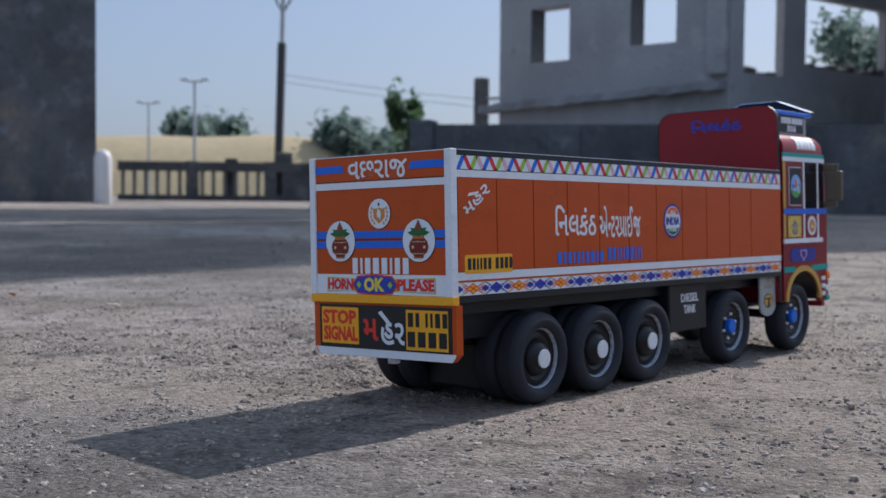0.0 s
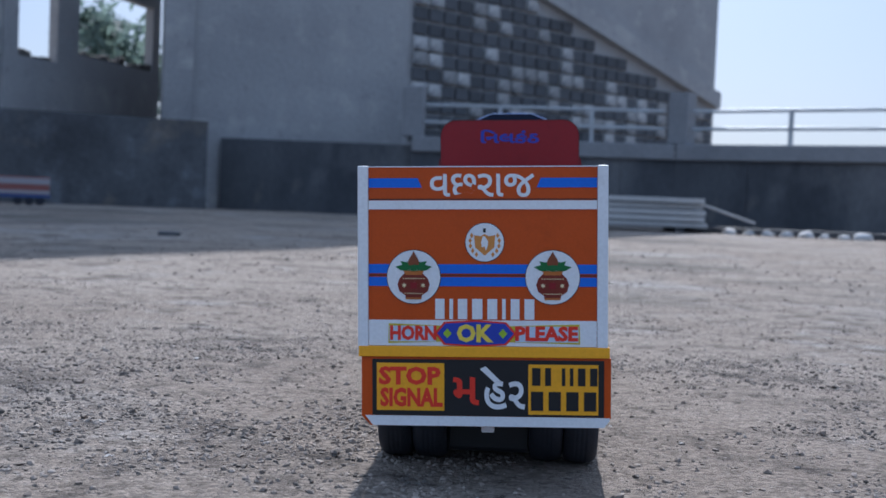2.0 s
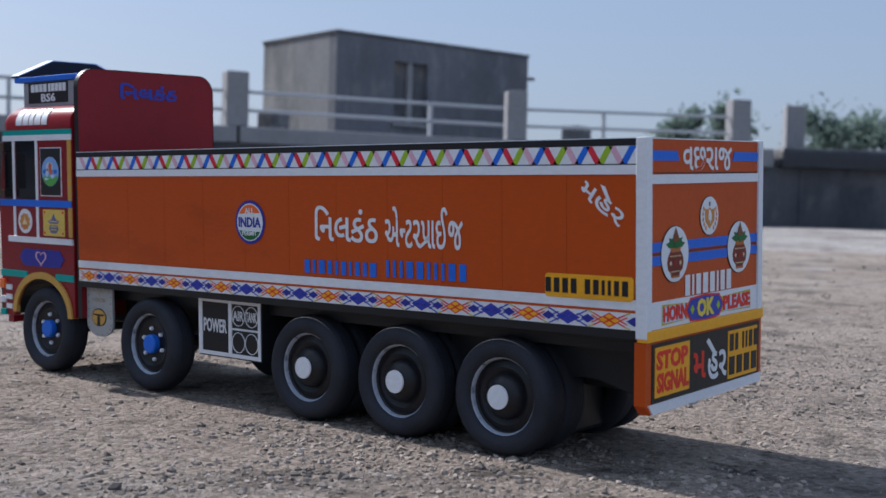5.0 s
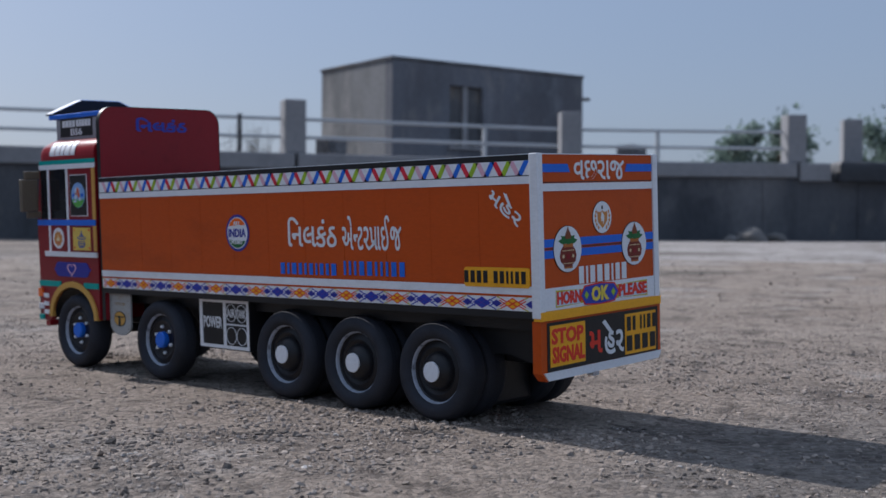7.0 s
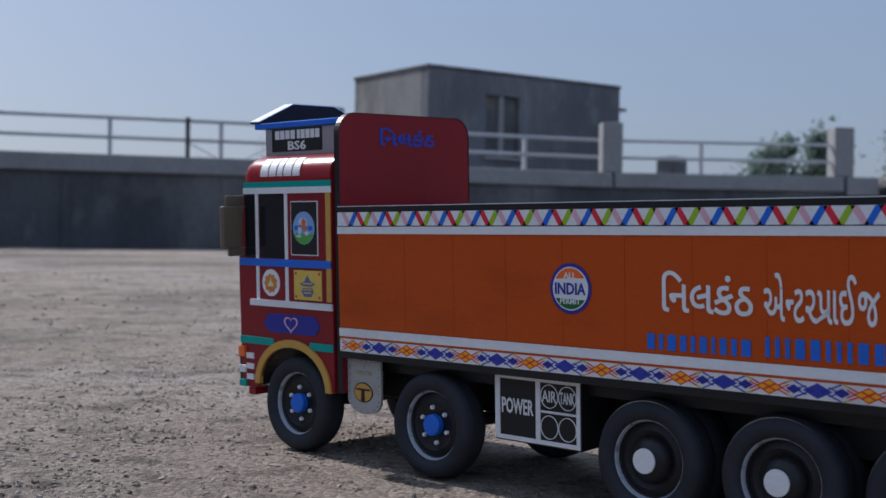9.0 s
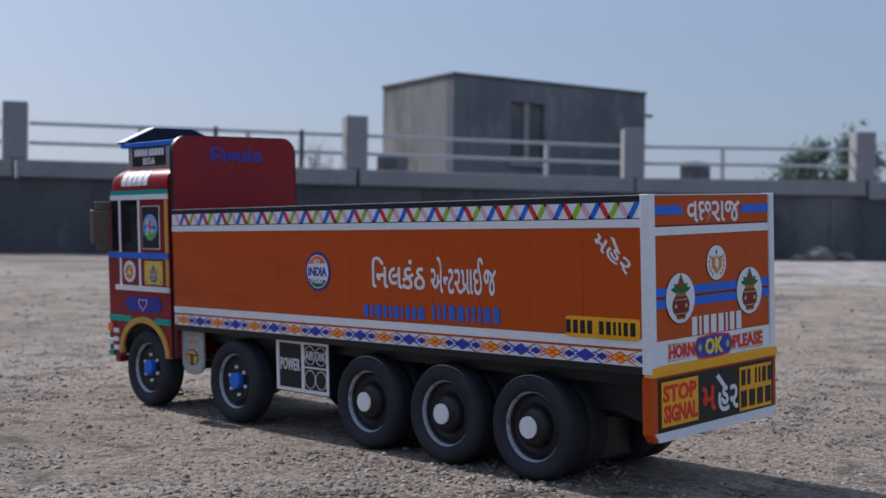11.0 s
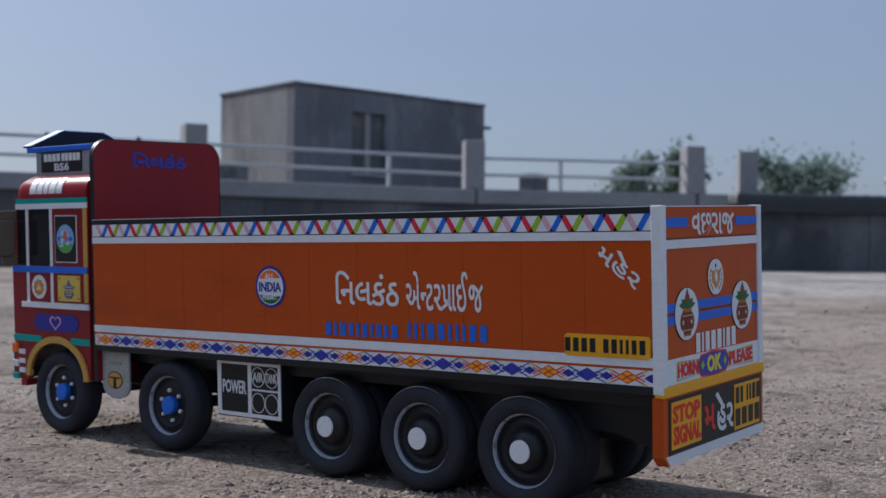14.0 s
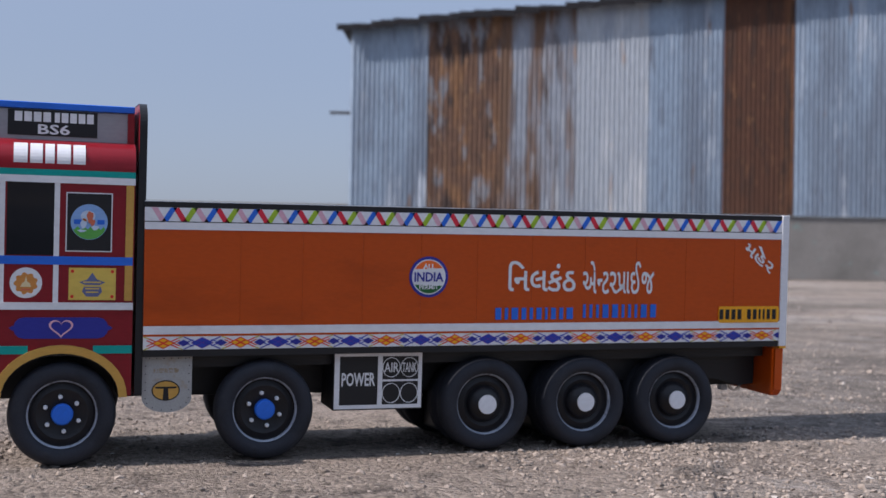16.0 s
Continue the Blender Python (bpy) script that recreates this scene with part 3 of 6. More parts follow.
part("pilaster", box(flen - 0.32, flen - 0.02, -0.12, -0.003, 1.92, 12.6, bevel=0.02), M_CONCRETE, front)
rb = bmesh.new()
rng = random.Random(5)
for i in range(46):
    x, s = rng.uniform(0.4, 4.0), rng.uniform(0.03, 0.1)
    base_z = 1.97 if x < 1.5 else 2.16
    if 1.15 < x < 1.95:
        continue
    add_box(rb, x - s, x + s, 0.02, 0.12, base_z, base_z + s * rng.uniform(0.4, 1.4), bevel=s * 0.3)
part("rubble", rb, M_STONE, side, "broken masonry on the sill")
tagged(part("back_pillar", box(-12.56, -12.36, 15.4, 15.6, 0, 2.25, bevel=0.02), M_CONCRETE_D), "short concrete pillar stub beside the building", "pillar")
pr = tagged(new("pillar_railing"), "short galvanised rail beside the building", "railing")
for z in (1.62, 1.86):
    part("rail", box(-12.355, -11.45, 15.5, 15.54, z, z + 0.05), M_RAIL, pr)

wall("wall_tall_block", (-5.3, 15.37), (-2.12, 16.77), 0.0, 14.4, 0.4, M_CONCRETE, "tall blank weathered concrete wall in shade")
wall("wall_tall_return", (-6.3, 19.66), (-5.3, 15.37), 0.0, 14.4, 0.4, M_CONCRETE, "blank concrete return wall of the tall block")
vent_pose, llen = run((-2.12, 16.77), (3.21, 22.91))
louv = prism(bmesh.new(), [(0, 0), (llen, 0), (llen, 5.6), (0, 13.0)], lambda u, v, w: (u, w, v), 0.0, 0.4)
louv = tagged(part("wall_vent_block", louv, M_CONCRETE, m=vent_pose), "concrete wall with a field of ventilation blocks under a sloping beam", "wall", kind="structure")
# the sloping beam over the field of vent blocks
sb = bmesh.new()
prism(sb, [(0.0, 4.35), (llen, 2.25), (llen, 2.55), (0.0, 4.75)], lambda u, v, w: (u, -w, v), 0.0, 0.16)
part("sloping_beam", sb, M_CONCRETE, louv)
bl = mesh_of(box(0, 0.27, -0.09, -0.002, 0, 0.19, bevel=0.02), "vent_block", M_BLOCK)
bd = mesh_of(box(0, 0.27, -0.05, -0.002, 0, 0.19, bevel=0.02), "vent_block", M_BLOCK_D)
rng = random.Random(11)
k = 0
for row in range(15):
    for col in range(26):
        x, z = 0.12 + col * 0.305, 1.12 + row * 0.225
        if z + 0.22 > 4.35 - 2.1 * (x + 0.3) / llen or k >= 290:
            continue
        k += 1
        share("vent_block", bl if rng.random() < 0.27 else bd, louv, Matrix.Translation((x, 0, z)))

dark, dlen = wall("retaining_wall", (-9.95, 11.39), (-4.45, 14.68), 0.0, 1.16, 0.35, M_CONCRETE_D, "dark damp concrete retaining wall")
part("end_return", box(dlen - 0.35, dlen - 0.003, 0.353, 2.2, 0, 1.14), M_CONCRETE_D, dark)
part("end_pier", box(-0.32, -0.003, -0.06, 0.4, 0, 1.22, bevel=0.02), M_CONCRETE_D, dark, "stained concrete end pier")
for s, wd in ((1.55, 0.42), (3.0, 0.5)):
    part("pier", box(s, s + wd, -0.05, -0.003, 0, 1.1, bevel=0.01), M_CONCRETE_D, dark)
wall("back_wall", (-4.53, 15.62), (-1.76, 15.77), 0.0, 1.0, 0.3, M_PARAPET, "grey wall foot of the tall block")

# ---- boundary wall with posts and rails ----
POSTS = [(-1.84, 15.51), (1.73, 15.24), (5.51, 13.03), (9.16, 11.1), (12.7, 9.36), (15.07, 7.14)]
END = (17.6, 4.9)
UPRIGHTS = [((1.2, 0), (2.45, 0)), ((1.49, 0), (2.9, 0)), ((1.44, 0), (2.35, 1), (2.75, 0), (3.43, 1)), ((2.68, 0),), ((1.26, 0),)]
for i, (p, q) in enumerate(zip(POSTS, POSTS[1:] + [END])):
    last = i == 5
    bw, ln = wall("boundary_wall_%d" % (i + 1), p, q, 0.0, 0.85 if last else 0.9, 0.28, M_PARAPET, "dark stained rendered boundary wall")
    part("coping", box(0.02, 0.48 if last else ln - 0.02, -0.06, 0.34, 0.853 if last else 0.903, 1.11, bevel=0.015), M_LEDGE, bw, "projecting pale concrete coping")
    j = 0.9
    while j < ln - 0.4:
        part("joint_strip", box(j, j + 0.1, -0.018, -0.002, 0.0, 0.845), M_PARAPET, bw)
        j += 1.85
    if i < 5:
        m, _ = run(p, q)
        rail = tagged(new("railing"), "galvanised pipe railing on the boundary wall", "railing", "wall railings")
        rail.matrix_basis = m
        for z in (1.3, 1.533):
            part("rail", box(0.16, ln - 0.16, 0.1, 0.145, z, z + 0.045, bevel=0.012), M_RAIL, rail)
        for s, dark_one in UPRIGHTS[i]:
            part("upright", box(s - 0.025, s + 0.025, 0.1, 0.15, 1.112, 1.6 if dark_one else 1.56), M_DARKPOST if dark_one else M_RAIL, rail)
        if i == 2:
            for a, b in ((2.36, 2.72), (3.4, 3.05), (3.45, 3.8)):
                br = bmesh.new()
                stroke_w = 0.012
                prism(br, [(a - stroke_w, 1.3), (a + stroke_w, 1.3), (b + stroke_w, 1.113), (b - stroke_w, 1.113)], lambda u, v, w: (u, w, v), 0.155, 0.18)
                part("brace", br, M_RAIL, rail)
post_me = mesh_of(box(-0.14, 0.14, -0.14, 0.14, 1.112, 1.8, bevel=0.015), "railing_post", M_LEDGE)
for i, p in enumerate(POSTS):
    m, _ = run(p, (POSTS + [END])[i + 1])
    tagged(share("railing_post", post_me, None, m @ Matrix.Translation((0, 0.14, 0))), "square grey concrete post on the boundary wall", "post", "wall posts")
tagged(share("railing_post", post_me, None, run((16.25, 6.84), END)[0] @ Matrix.Translation((0, 0.14, 0))), "square grey concrete post on the boundary wall", "post", "wall posts")

# ---- small flat-roofed house behind the boundary wall ----
A, B = (12.41, 12.6), (16.36, 11.81)
hm, hl = run(A, B)
hut = tagged(new("flat_roofed_house"), "small flat-roofed grey rendered house behind the boundary wall", "house")
hut.matrix_basis = hm
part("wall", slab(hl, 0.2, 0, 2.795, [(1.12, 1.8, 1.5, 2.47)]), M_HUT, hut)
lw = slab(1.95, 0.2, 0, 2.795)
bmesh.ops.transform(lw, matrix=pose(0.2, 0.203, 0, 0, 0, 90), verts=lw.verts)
part("wall", lw, M_HUT_LIT, hut, "rendered end wall, coloured lighter as the lit side")
rw = slab(1.95, 0.2, 0, 2.795)
bmesh.ops.transform(rw, matrix=pose(hl, 0.203, 0, 0, 0, 90), verts=rw.verts)
part("wall", rw, M_HUT, hut)
part("wall", box(0.203, hl - 0.203, 1.95, 2.15, 0, 2.795), M_HUT, hut)
part("roof", box(-0.02, hl + 0.02, -0.02, 2.18, 2.798, 2.848, bevel=0.01), M_CONCRETE_D, hut, "dark flat roof slab")
part("roof_spout", box(hl + 0.033, hl + 0.46, 0.3, 0.4, 2.46, 2.51), M_CONCRETE_D, hut)
win = part("window_frame", box(1.41, 1.51, 0.03, 0.12, 1.5, 2.47), M_LEDGE, hut)
# matt grey stands in for the reflection in the panes
for a in (1.123, 1.513):
    part("pane", box(a, a + 0.284, 0.08, 0.1, 1.51, 2.46), M_CONCRETE_D, win, "matt grey window pane")
part("window_sill", box(1.08, 1.84, -0.05, 0.1, 1.44, 1.496), M_LEDGE, hut)
tagged(part("utility_box", box(10.55, 10.9, 12.0, 12.3, 0, 1.42, bevel=0.02), M_CONCRETE_D), "dark box on the wall beside the house", "box")
tagged(part("utility_box", box(14.6, 15.0, 9.6, 9.9, 0, 1.46, bevel=0.02), M_CONCRETE_D), "dark box behind the railing", "box")

# ---- corrugated shed ----
S0, S1 = (15.35, -3.46), (12.2, -13.58)
sm, sl = run(S0, S1)
shed = tagged(new("corrugated_shed"), "tall shed clad in rusty corrugated zinc sheets on a low wall", "shed")
shed.matrix_basis = sm


def roof_z(x):
    """Height of the roof edge: it climbs along the wall."""
    return 3.46 + 0.118 * x


def corrugated(x0, width, z0, pitch=0.07, depth=0.01):
    bm = bmesh.new()
    n = int(width / pitch * 6)
    prev = None
    for i in range(n + 1):
        x = x0 + width * i / n
        y = depth * math.cos(2 * math.pi * x / pitch)
        z1 = roof_z(x)
        row = [bm.verts.new((x, y, z)) for z in (z0, z0 + (z1 - z0) * 0.5, z1)]
        if prev:
            for c in range(2):
                bm.faces.new((prev[c], row[c], row[c + 1], prev[c + 1]))
        prev = row
    return bm


x, k = 0.0, 0
kinds = [M_ZINC, M_RUST, M_MIXED, M_ZINC_PALE, M_ZINC, M_RUSTDARK, M_ZINC, M_ZINC, M_MIXED, M_ZINC]
while x < sl - 0.05:
    wd = min(1.09, sl - x)
    part("sheet", corrugated(x, wd, 0.925), kinds[k % len(kinds)], shed, smooth=True, m=Matrix.Translation((0, 0.004 * (k % 2) - 0.03, 0)),
              label={M_RUST: "rusted corrugated sheet", M_RUSTDARK: "deep brown rusted corrugated sheet", M_MIXED: "part-rusted corrugated sheet"}.get(kinds[k % len(kinds)], "galvanised corrugated sheet"))
    x += 1.06
    k += 1
lw = part("low_wall", box(0, sl + 0.05, 0.0, 0.3, 0, 0.92, bevel=0.01), M_CONCRETE_L, shed, "low plastered wall under the sheets")
for s in (1.2, 5.02, 8.8):
    part("buttress", box(s, s + 0.36, -0.22, -0.003, 0, 0.88, bevel=0.012), M_CONCRETE_L, lw)
ew = bmesh.new()
prism(ew, [(0.303, 0), (5.0, 0), (5.0, 3.9), (0.303, 3.46)], lambda u, v, w: (w, u, v), 0.0, 0.05)
part("end_wall", ew, M_ZINC, shed)
rf = bmesh.new()
ca, cb = -0.14, sl + 0.2
lo, hi = roof_z(ca), roof_z(cb)
cols = [[rf.verts.new((a, b, z + dz)) for b, dz in ((-0.16, 0.0), (5.0, 0.5), (5.0, 0.53), (-0.16, 0.03))] for a, z in ((ca, lo), (cb, hi))]
rf.faces.new(cols[0])
rf.faces.new(cols[1][::-1])
for i in range(4):
    j = (i + 1) % 4
    rf.faces.new((cols[0][i], cols[1][i], cols[1][j], cols[0][j]))
# near-black on the underside and the edge alike
part("roof", rf, M_ROOFEDGE, shed, "dark overhanging sheet roof")
ed = bmesh.new()
rng = random.Random(3)
x = -0.2
while x < sl + 0.15:
    wd = rng.uniform(0.12, 0.4)
    add_box(ed, x, x + wd, -0.19, -0.163, roof_z(x) - rng.uniform(0.0, 0.03), roof_z(x) + 0.06 + rng.uniform(0, 0.03), m=pose(0, 0, 0))
    x += wd + 0.002
part("roof_edge", ed, M_ROOFEDGE, shed, "ragged near-black roof edge")
part("roof_pole", box(-0.3, -0.003, 0.1, 0.14, 2.27, 2.31), M_DARKPOST, shed)

stone_wall, swl = wall("stone_wall", (17.0, 2.0), S0, 0.0, 0.93, 0.35, M_CONCRETE_L, "low weathered plastered wall beyond the yard")
part("coping", box(-0.05, swl - 0.01, -0.03, 0.38, 0.933, 0.98, bevel=0.015), M_CONCRETE_L, stone_wall)
for s in (1.3, 4.5):
    part("buttress", box(s, s + 0.37, -0.22, -0.003, 0, 0.9, bevel=0.012), M_CONCRETE_L, stone_wall)

# ---- rubble heap and shanties beyond the yard ----
hp = bmesh.new()
bmesh.ops.create_grid(hp, x_segments=60, y_segments=24, size=0.5)
for v in hp.verts:
    u, w = v.co.x * 2, v.co.y * 2
    edge = max(0.0, 1 - u * u) ** 0.6 * max(0.0, 1 - w * w) ** 0.8
    v.co = (u * 1.9, w * 0.8, 0.66 * edge * (0.8 + 0.55 * noise.noise((u * 2.6, w * 1.5, 2))) + 0.07 * noise.noise((u * 13, w * 6, 4)) * edge - 0.02)
tagged(part("rubble_heap", hp, M_HEAP, smooth=True, m=run((14.9, 1.9), (14.95, -1.1))[0] @ pose(1.5, -0.05, 0)), "brown heap of earth and rubble before the low wall", "rubble heap", kind="structure")
for p, q, z, za, d in (((22.47, 4.55), (22.74, 2.75), 1.66, 1.55, 1.6), ((21.9, 2.6), (22.1, 0.3), 1.52, 1.46, 1.4)):
    m, ln = run(p, q)
    hs = tagged(new("low_shed"), "low tin-roofed shanty shed beyond the low wall", "shed", "far sheds")
    hs.matrix_basis = m
    part("wall", box(0, ln, 0.2, 0.35, 0, za - 0.03), M_CONCRETE_D, hs)
    r = bmesh.new()
    cols = [[r.verts.new((a, b, zz + dz)) for b, dz in ((-0.5, -0.02), (d, 0.1), (d, 0.14), (-0.5, 0.02))] for a, zz in ((-0.15, z), (ln + 0.15, za))]
    r.faces.new(cols[0])
    r.faces.new(cols[1][::-1])
    for c in range(4):
        e = (c + 1) % 4
        r.faces.new((cols[0][c], cols[1][c], cols[1][e], cols[0][e]))
    part("roof", r, M_TIN, hs, "dull brown-grey sheet roof")
    for c in range(4):
        s = ln * (c + 0.3) / 4
        part("post", box(s, s + 0.08, -0.42, -0.34, 0, za - 0.13), M_DARKPOST, hs)

# ---- tarpaulin and stones on and at the wall ----
tp = bmesh.new()
bmesh.ops.create_grid(tp, x_segments=80, y_segments=28, size=0.5)
for v in tp.verts:
    u, w = v.co.x, v.co.y
    top = (1 - (2 * abs(w)) ** 10) * (1 - (2 * abs(u)) ** 60)
    v.co = (u * 2.55 + 0.02 * noise.noise((w * 9, u * 5, 3)), w * 0.56, (0.285 + 0.02 * noise.noise((u * 7, w * 3, 8))) * top + 0.012 * noise.noise((u * 26, w * 11, 1)) + 0.004)
tagged(part("tarpaulin", tp, M_TARP, smooth=True, m=run(POSTS[-1], END)[0] @ pose(1.83, 0.14, 0.852)), "black tarpaulin bundle lying on the wall", "tarpaulin")


def boulder(name, x, y, r, mat, seed, label, category, group=""):
    bm = bmesh.new()
    bmesh.ops.create_icosphere(bm, subdivisions=3, radius=1)
    for v in bm.verts:
        f = 1 + 0.3 * noise.noise(v.co * 1.3 + Vector((seed, 0, 0))) + 0.1 * noise.noise(v.co * 4 + Vector((0, seed, 0)))
        v.co = Vector((v.co.x * r * 1.3 * f, v.co.y * r * f, max(-0.25, v.co.z) * r * 0.8 * f))
    return tagged(part(name, bm, mat, smooth=True, m=pose(x, y, 0.15 * r, 0, 0, seed * 40)), label, category, group)


for i, (x, y, r) in enumerate(((13.87, 7.2, 0.2), (14.17, 7.0, 0.14), (13.65, 7.38, 0.09))):
    boulder("boulder", x, y, r, M_STONE, i + 1, "grey boulder at the foot of the wall", "stone", "boulders at the wall")
heap = run((-8.4, 11.3), (-6.44, 12.25))[0]
tagged(part("masonry_block", box(0.98, 1.33, -0.05, 0.2, 0, 0.27, bevel=0.03), M_CONCRETE_D, m=heap), "dark broken masonry block before the dark wall", "masonry")
tagged(part("stone_slab", box(0.96, 1.34, -0.08, 0.22, 0.272, 0.335, bevel=0.02), M_LEDGE, m=heap), "pale stone slab lying on a masonry block", "slab")
rp = tagged(new("leaning_board"), "pale board leaning on rubble before the dark wall", "board")
rp.matrix_basis = heap @ pose(1.32, 0.02, 0.19)
part("plank", box(0, 0.37, -0.09, -0.06, -0.09, 0.05, bevel=0.008, m=pose(0, 0, 0, 0, 28, 0)), M_LEDGE, rp)
lf = bmesh.new()
bmesh.ops.create_grid(lf, x_segments=8, y_segments=4, size=0.5)
for v in lf.verts:
    u, w = v.co.x, v.co.y
    v.co = (u * 0.03, w * 0.016 * (1 - (2 * abs(u)) ** 2 * 0.9), 0.0035 * math.cos(u * 2.4) + 0.012 * w * w + 0.0012 * math.sin(u * 9))
leaf_me = mesh_of(lf, "dry_leaf", M_DRYLEAF, True)
tagged(share("dry_leaf", leaf_me, None, pose(0.785, 0.6, 0.001 + ground_z(0.785, 0.6), 6, 0, -40)), "curled orange dry leaf lying on the gravel", "leaf")
pale_me = leaf_me.copy()
pale_me.materials[0] = M_PALELEAF
for x, y, a, me, label in ((-1.009, 0.384, 50, pale_me, "pale straw-coloured dry leaf lying on the gravel"), (-1.338, 0.378, 130, leaf_me, "curled brown dry leaf lying on the gravel")):
    tagged(share("dry_leaf", me, None, pose(x, y, 0.004 + ground_z(x, y), 0, 12, a)), label, "leaf")
tagged(part("dark_clod", box(-0.05, 0.05, -0.035, 0.035, 0, 0.022, bevel=0.01, m=pose(-1.79, 4.86, 0.0)), M_CONCRETE_D), "dark clod lying on the yard", "clod")

# ---- stack of sheets, black rolls and broken concrete before the boundary wall ----
rng = random.Random(8)
for i in range(20):
    layer, a = i // 4, rng.uniform(-1.5, 1.5)
    x0, x1 = -1.42 + 0.13 * layer + 0.1 * rng.random(), 1.72 - 0.03 * layer + 0.14 * rng.random()
    tm = box(x0, x1, -0.15, 0.15, 0, 0.05, bevel=0.005)
    tagged(part("sheet_board", tm, M_TIMBER, m=pose(0, 12.02 + 0.31 * (i % 4), 0.06 + 0.064 * layer + 0.004 * (i % 2), 0, 0, a)), "pale grey weathered board in a loose stack", "board", "stack of boards")
for k in range(4):
    tagged(part("bearer", box(-1.15 + 0.85 * k, -1.05 + 0.85 * k, 11.86, 13.12, 0.0, 0.062, bevel=0.006), M_DARKPOST), "dark timber bearer under the stack of boards", "timber", "bearers under the boards")
for p, q in (((-1.13, 8.02), (-0.36, 9.2)), ((-0.32, 9.26), (0.1, 9.96))):
    c = bmesh.new()
    rm, rl = run(p, q)
    lathe(c, [(0, 0), (0.045, 0.0), (0.058, 0.02), (0.06, rl * 0.5), (0.058, rl - 0.02), (0.045, rl), (0, rl)], 20, Matrix.Identity(4))
    for v in c.verts:
        f = 1 + 0.09 * noise.noise((v.co.x * 5, v.co.y * 20, v.co.z * 20))
        v.co.y, v.co.z = v.co.y * f, v.co.z * f
    tagged(part("black_roll", c, M_PIPE, smooth=True, m=rm @ pose(0, 0, 0.062)), "black plastic sheet roll lying on the yard", "roll", "rolls on the yard")
tagged(part("dark_beam", box(1.45, 3.85, 12.2, 12.34, 0.0, 0.075, bevel=0.01), M_DARKPOST), "dark beam lying along the foot of the wall", "beam")
tagged(part("leaning_plank", box(0, 0.6, -0.05, 0.05, 0, 0.025, bevel=0.005), M_TIMBER, m=pose(1.69, 12.13, 0.3, 0, 17.5, -2)), "pale plank leaning from the stack of boards", "plank")
tagged(part("white_scrap", box(-0.03, 0.03, -0.018, 0.018, 0, 0.02, bevel=0.008, m=pose(-0.515, 4.6, ground_z(-0.515, 4.6) - 0.002, 0, 8, 15)), M_WHITE), "crumpled white scrap lying on the gravel", "litter")
pallet = tagged(new("pallet"), "dark flat wooden pallet lying on the yard", "pallet")
pallet.matrix_basis = run((-9.59, 8.79), (-8.88, 9.48))[0]
for k in range(5):
    part("plank", box(0.0, 0.99, 0.13 * k, 0.13 * k + 0.11, 0.05, 0.068), M_CONCRETE_D, pallet)
part("side_board", box(0.0, 0.99, -0.022, -0.002, 0.003, 0.066), M_CONCRETE_D, pallet)
for s in (0.02, 0.45, 0.88):
    part("bearer", box(s, s + 0.09, 0.0, 0.63, 0.003, 0.049), M_CONCRETE_D, pallet)
for i in range(8):
    boulder("boulder", 2.0 + 0.2 * i, 12.06 + 0.08 * rng.random(), 0.045 + 0.035 * rng.random(), M_TIMBER, i + 20, "pale broken concrete lump beside a dark beam", "stone", "broken concrete")

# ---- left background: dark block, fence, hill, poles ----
# the block is dark concrete on every face
tagged(part("wall_dark_block", box(0, 9, 0, 6, 0, 9.0), M_CONCRETE_D, m=run((-22.24, 3.54), (-17.64, 11.2))[0] @ pose(-0.1, 0, 0)), "tall dark concrete block at the yard's edge", "wall", kind="structure")
tk = bmesh.new()
lathe(tk, [(0, 0), (0.13, 0), (0.14, 0.04), (0.14, 0.74), (0.11, 0.82), (0.05, 0.87), (0, 0.875)], 24, pose(0, 0, 0, 0, -90, 0))
tagged(part("water_tank", tk, M_PLASTIC, smooth=True, m=pose(-15.93, 10.17, 0)), "white plastic water tank beside the dark block", "tank")
F0, F1 = (-24.13, 15.96), (-17.95, 22.99)
fm, fl = run(F0, F1)
fence = tagged(new("paling_fence"), "pale upright paling fence with a dark top beam", "fence")
fence.matrix_basis = fm
part("beam", box(0, fl, 0.0, 0.25, 0.72, 0.95), M_CONCRETE_D, fence, "dark top beam")
part("plinth", box(0, fl, 0.0, 0.25, 0, 0.14), M_CONCRETE_D, fence)
pale = mesh_of(box(-0.045, 0.045, 0.08, 0.15, 0.14, 0.72), "paling", M_CONCRETE_L)
part("solid_panel", box(3.95, fl, 0.03, 0.22, 0.142, 0.718), M_CONCRETE_D, fence, "dark solid stretch of the fence")
for c in range(14):
    if c % 7 != 6:
        share("paling", pale, fence, Matrix.Translation((0.12 + c * 0.27, 0, 0)))
    else:
        part("fence_post", box(c * 0.27, c * 0.27 + 0.3, -0.02, 0.27, 0, 0.97), M_CONCRETE_D, fence)
for s, w, h in ((2.55, 0.3, 0.1), (3.8, 0.4, 0.27), (6.6, 0.6, 0.12)):
    tagged(part("crate", box(s, s + w, 0.3, 0.8, 0, 0.95 + h, bevel=0.02), M_CONCRETE_D, m=fm), "dark crate behind the fence", "crate", "crates behind the fence")

hb = bmesh.new()
bmesh.ops.create_grid(hb, x_segments=50, y_segments=12, size=0.5)
for v in hb.verts:
    u, w = v.co.x, v.co.y
    prof = max(0, 1 - (2 * abs(w)) ** 2)
    top = float(np.interp(u, (-0.5, -0.3, 0.0, 0.1, 0.16, 0.22, 0.29, 0.42), (0, 2.6, 2.75, 2.95, 2.8, 2.26, 1.6, 0)))
    v.co = (u * 34, w * 12, top * prof * (1 + 0.06 * noise.noise((u * 7, w * 2, 1))) - 0.05)
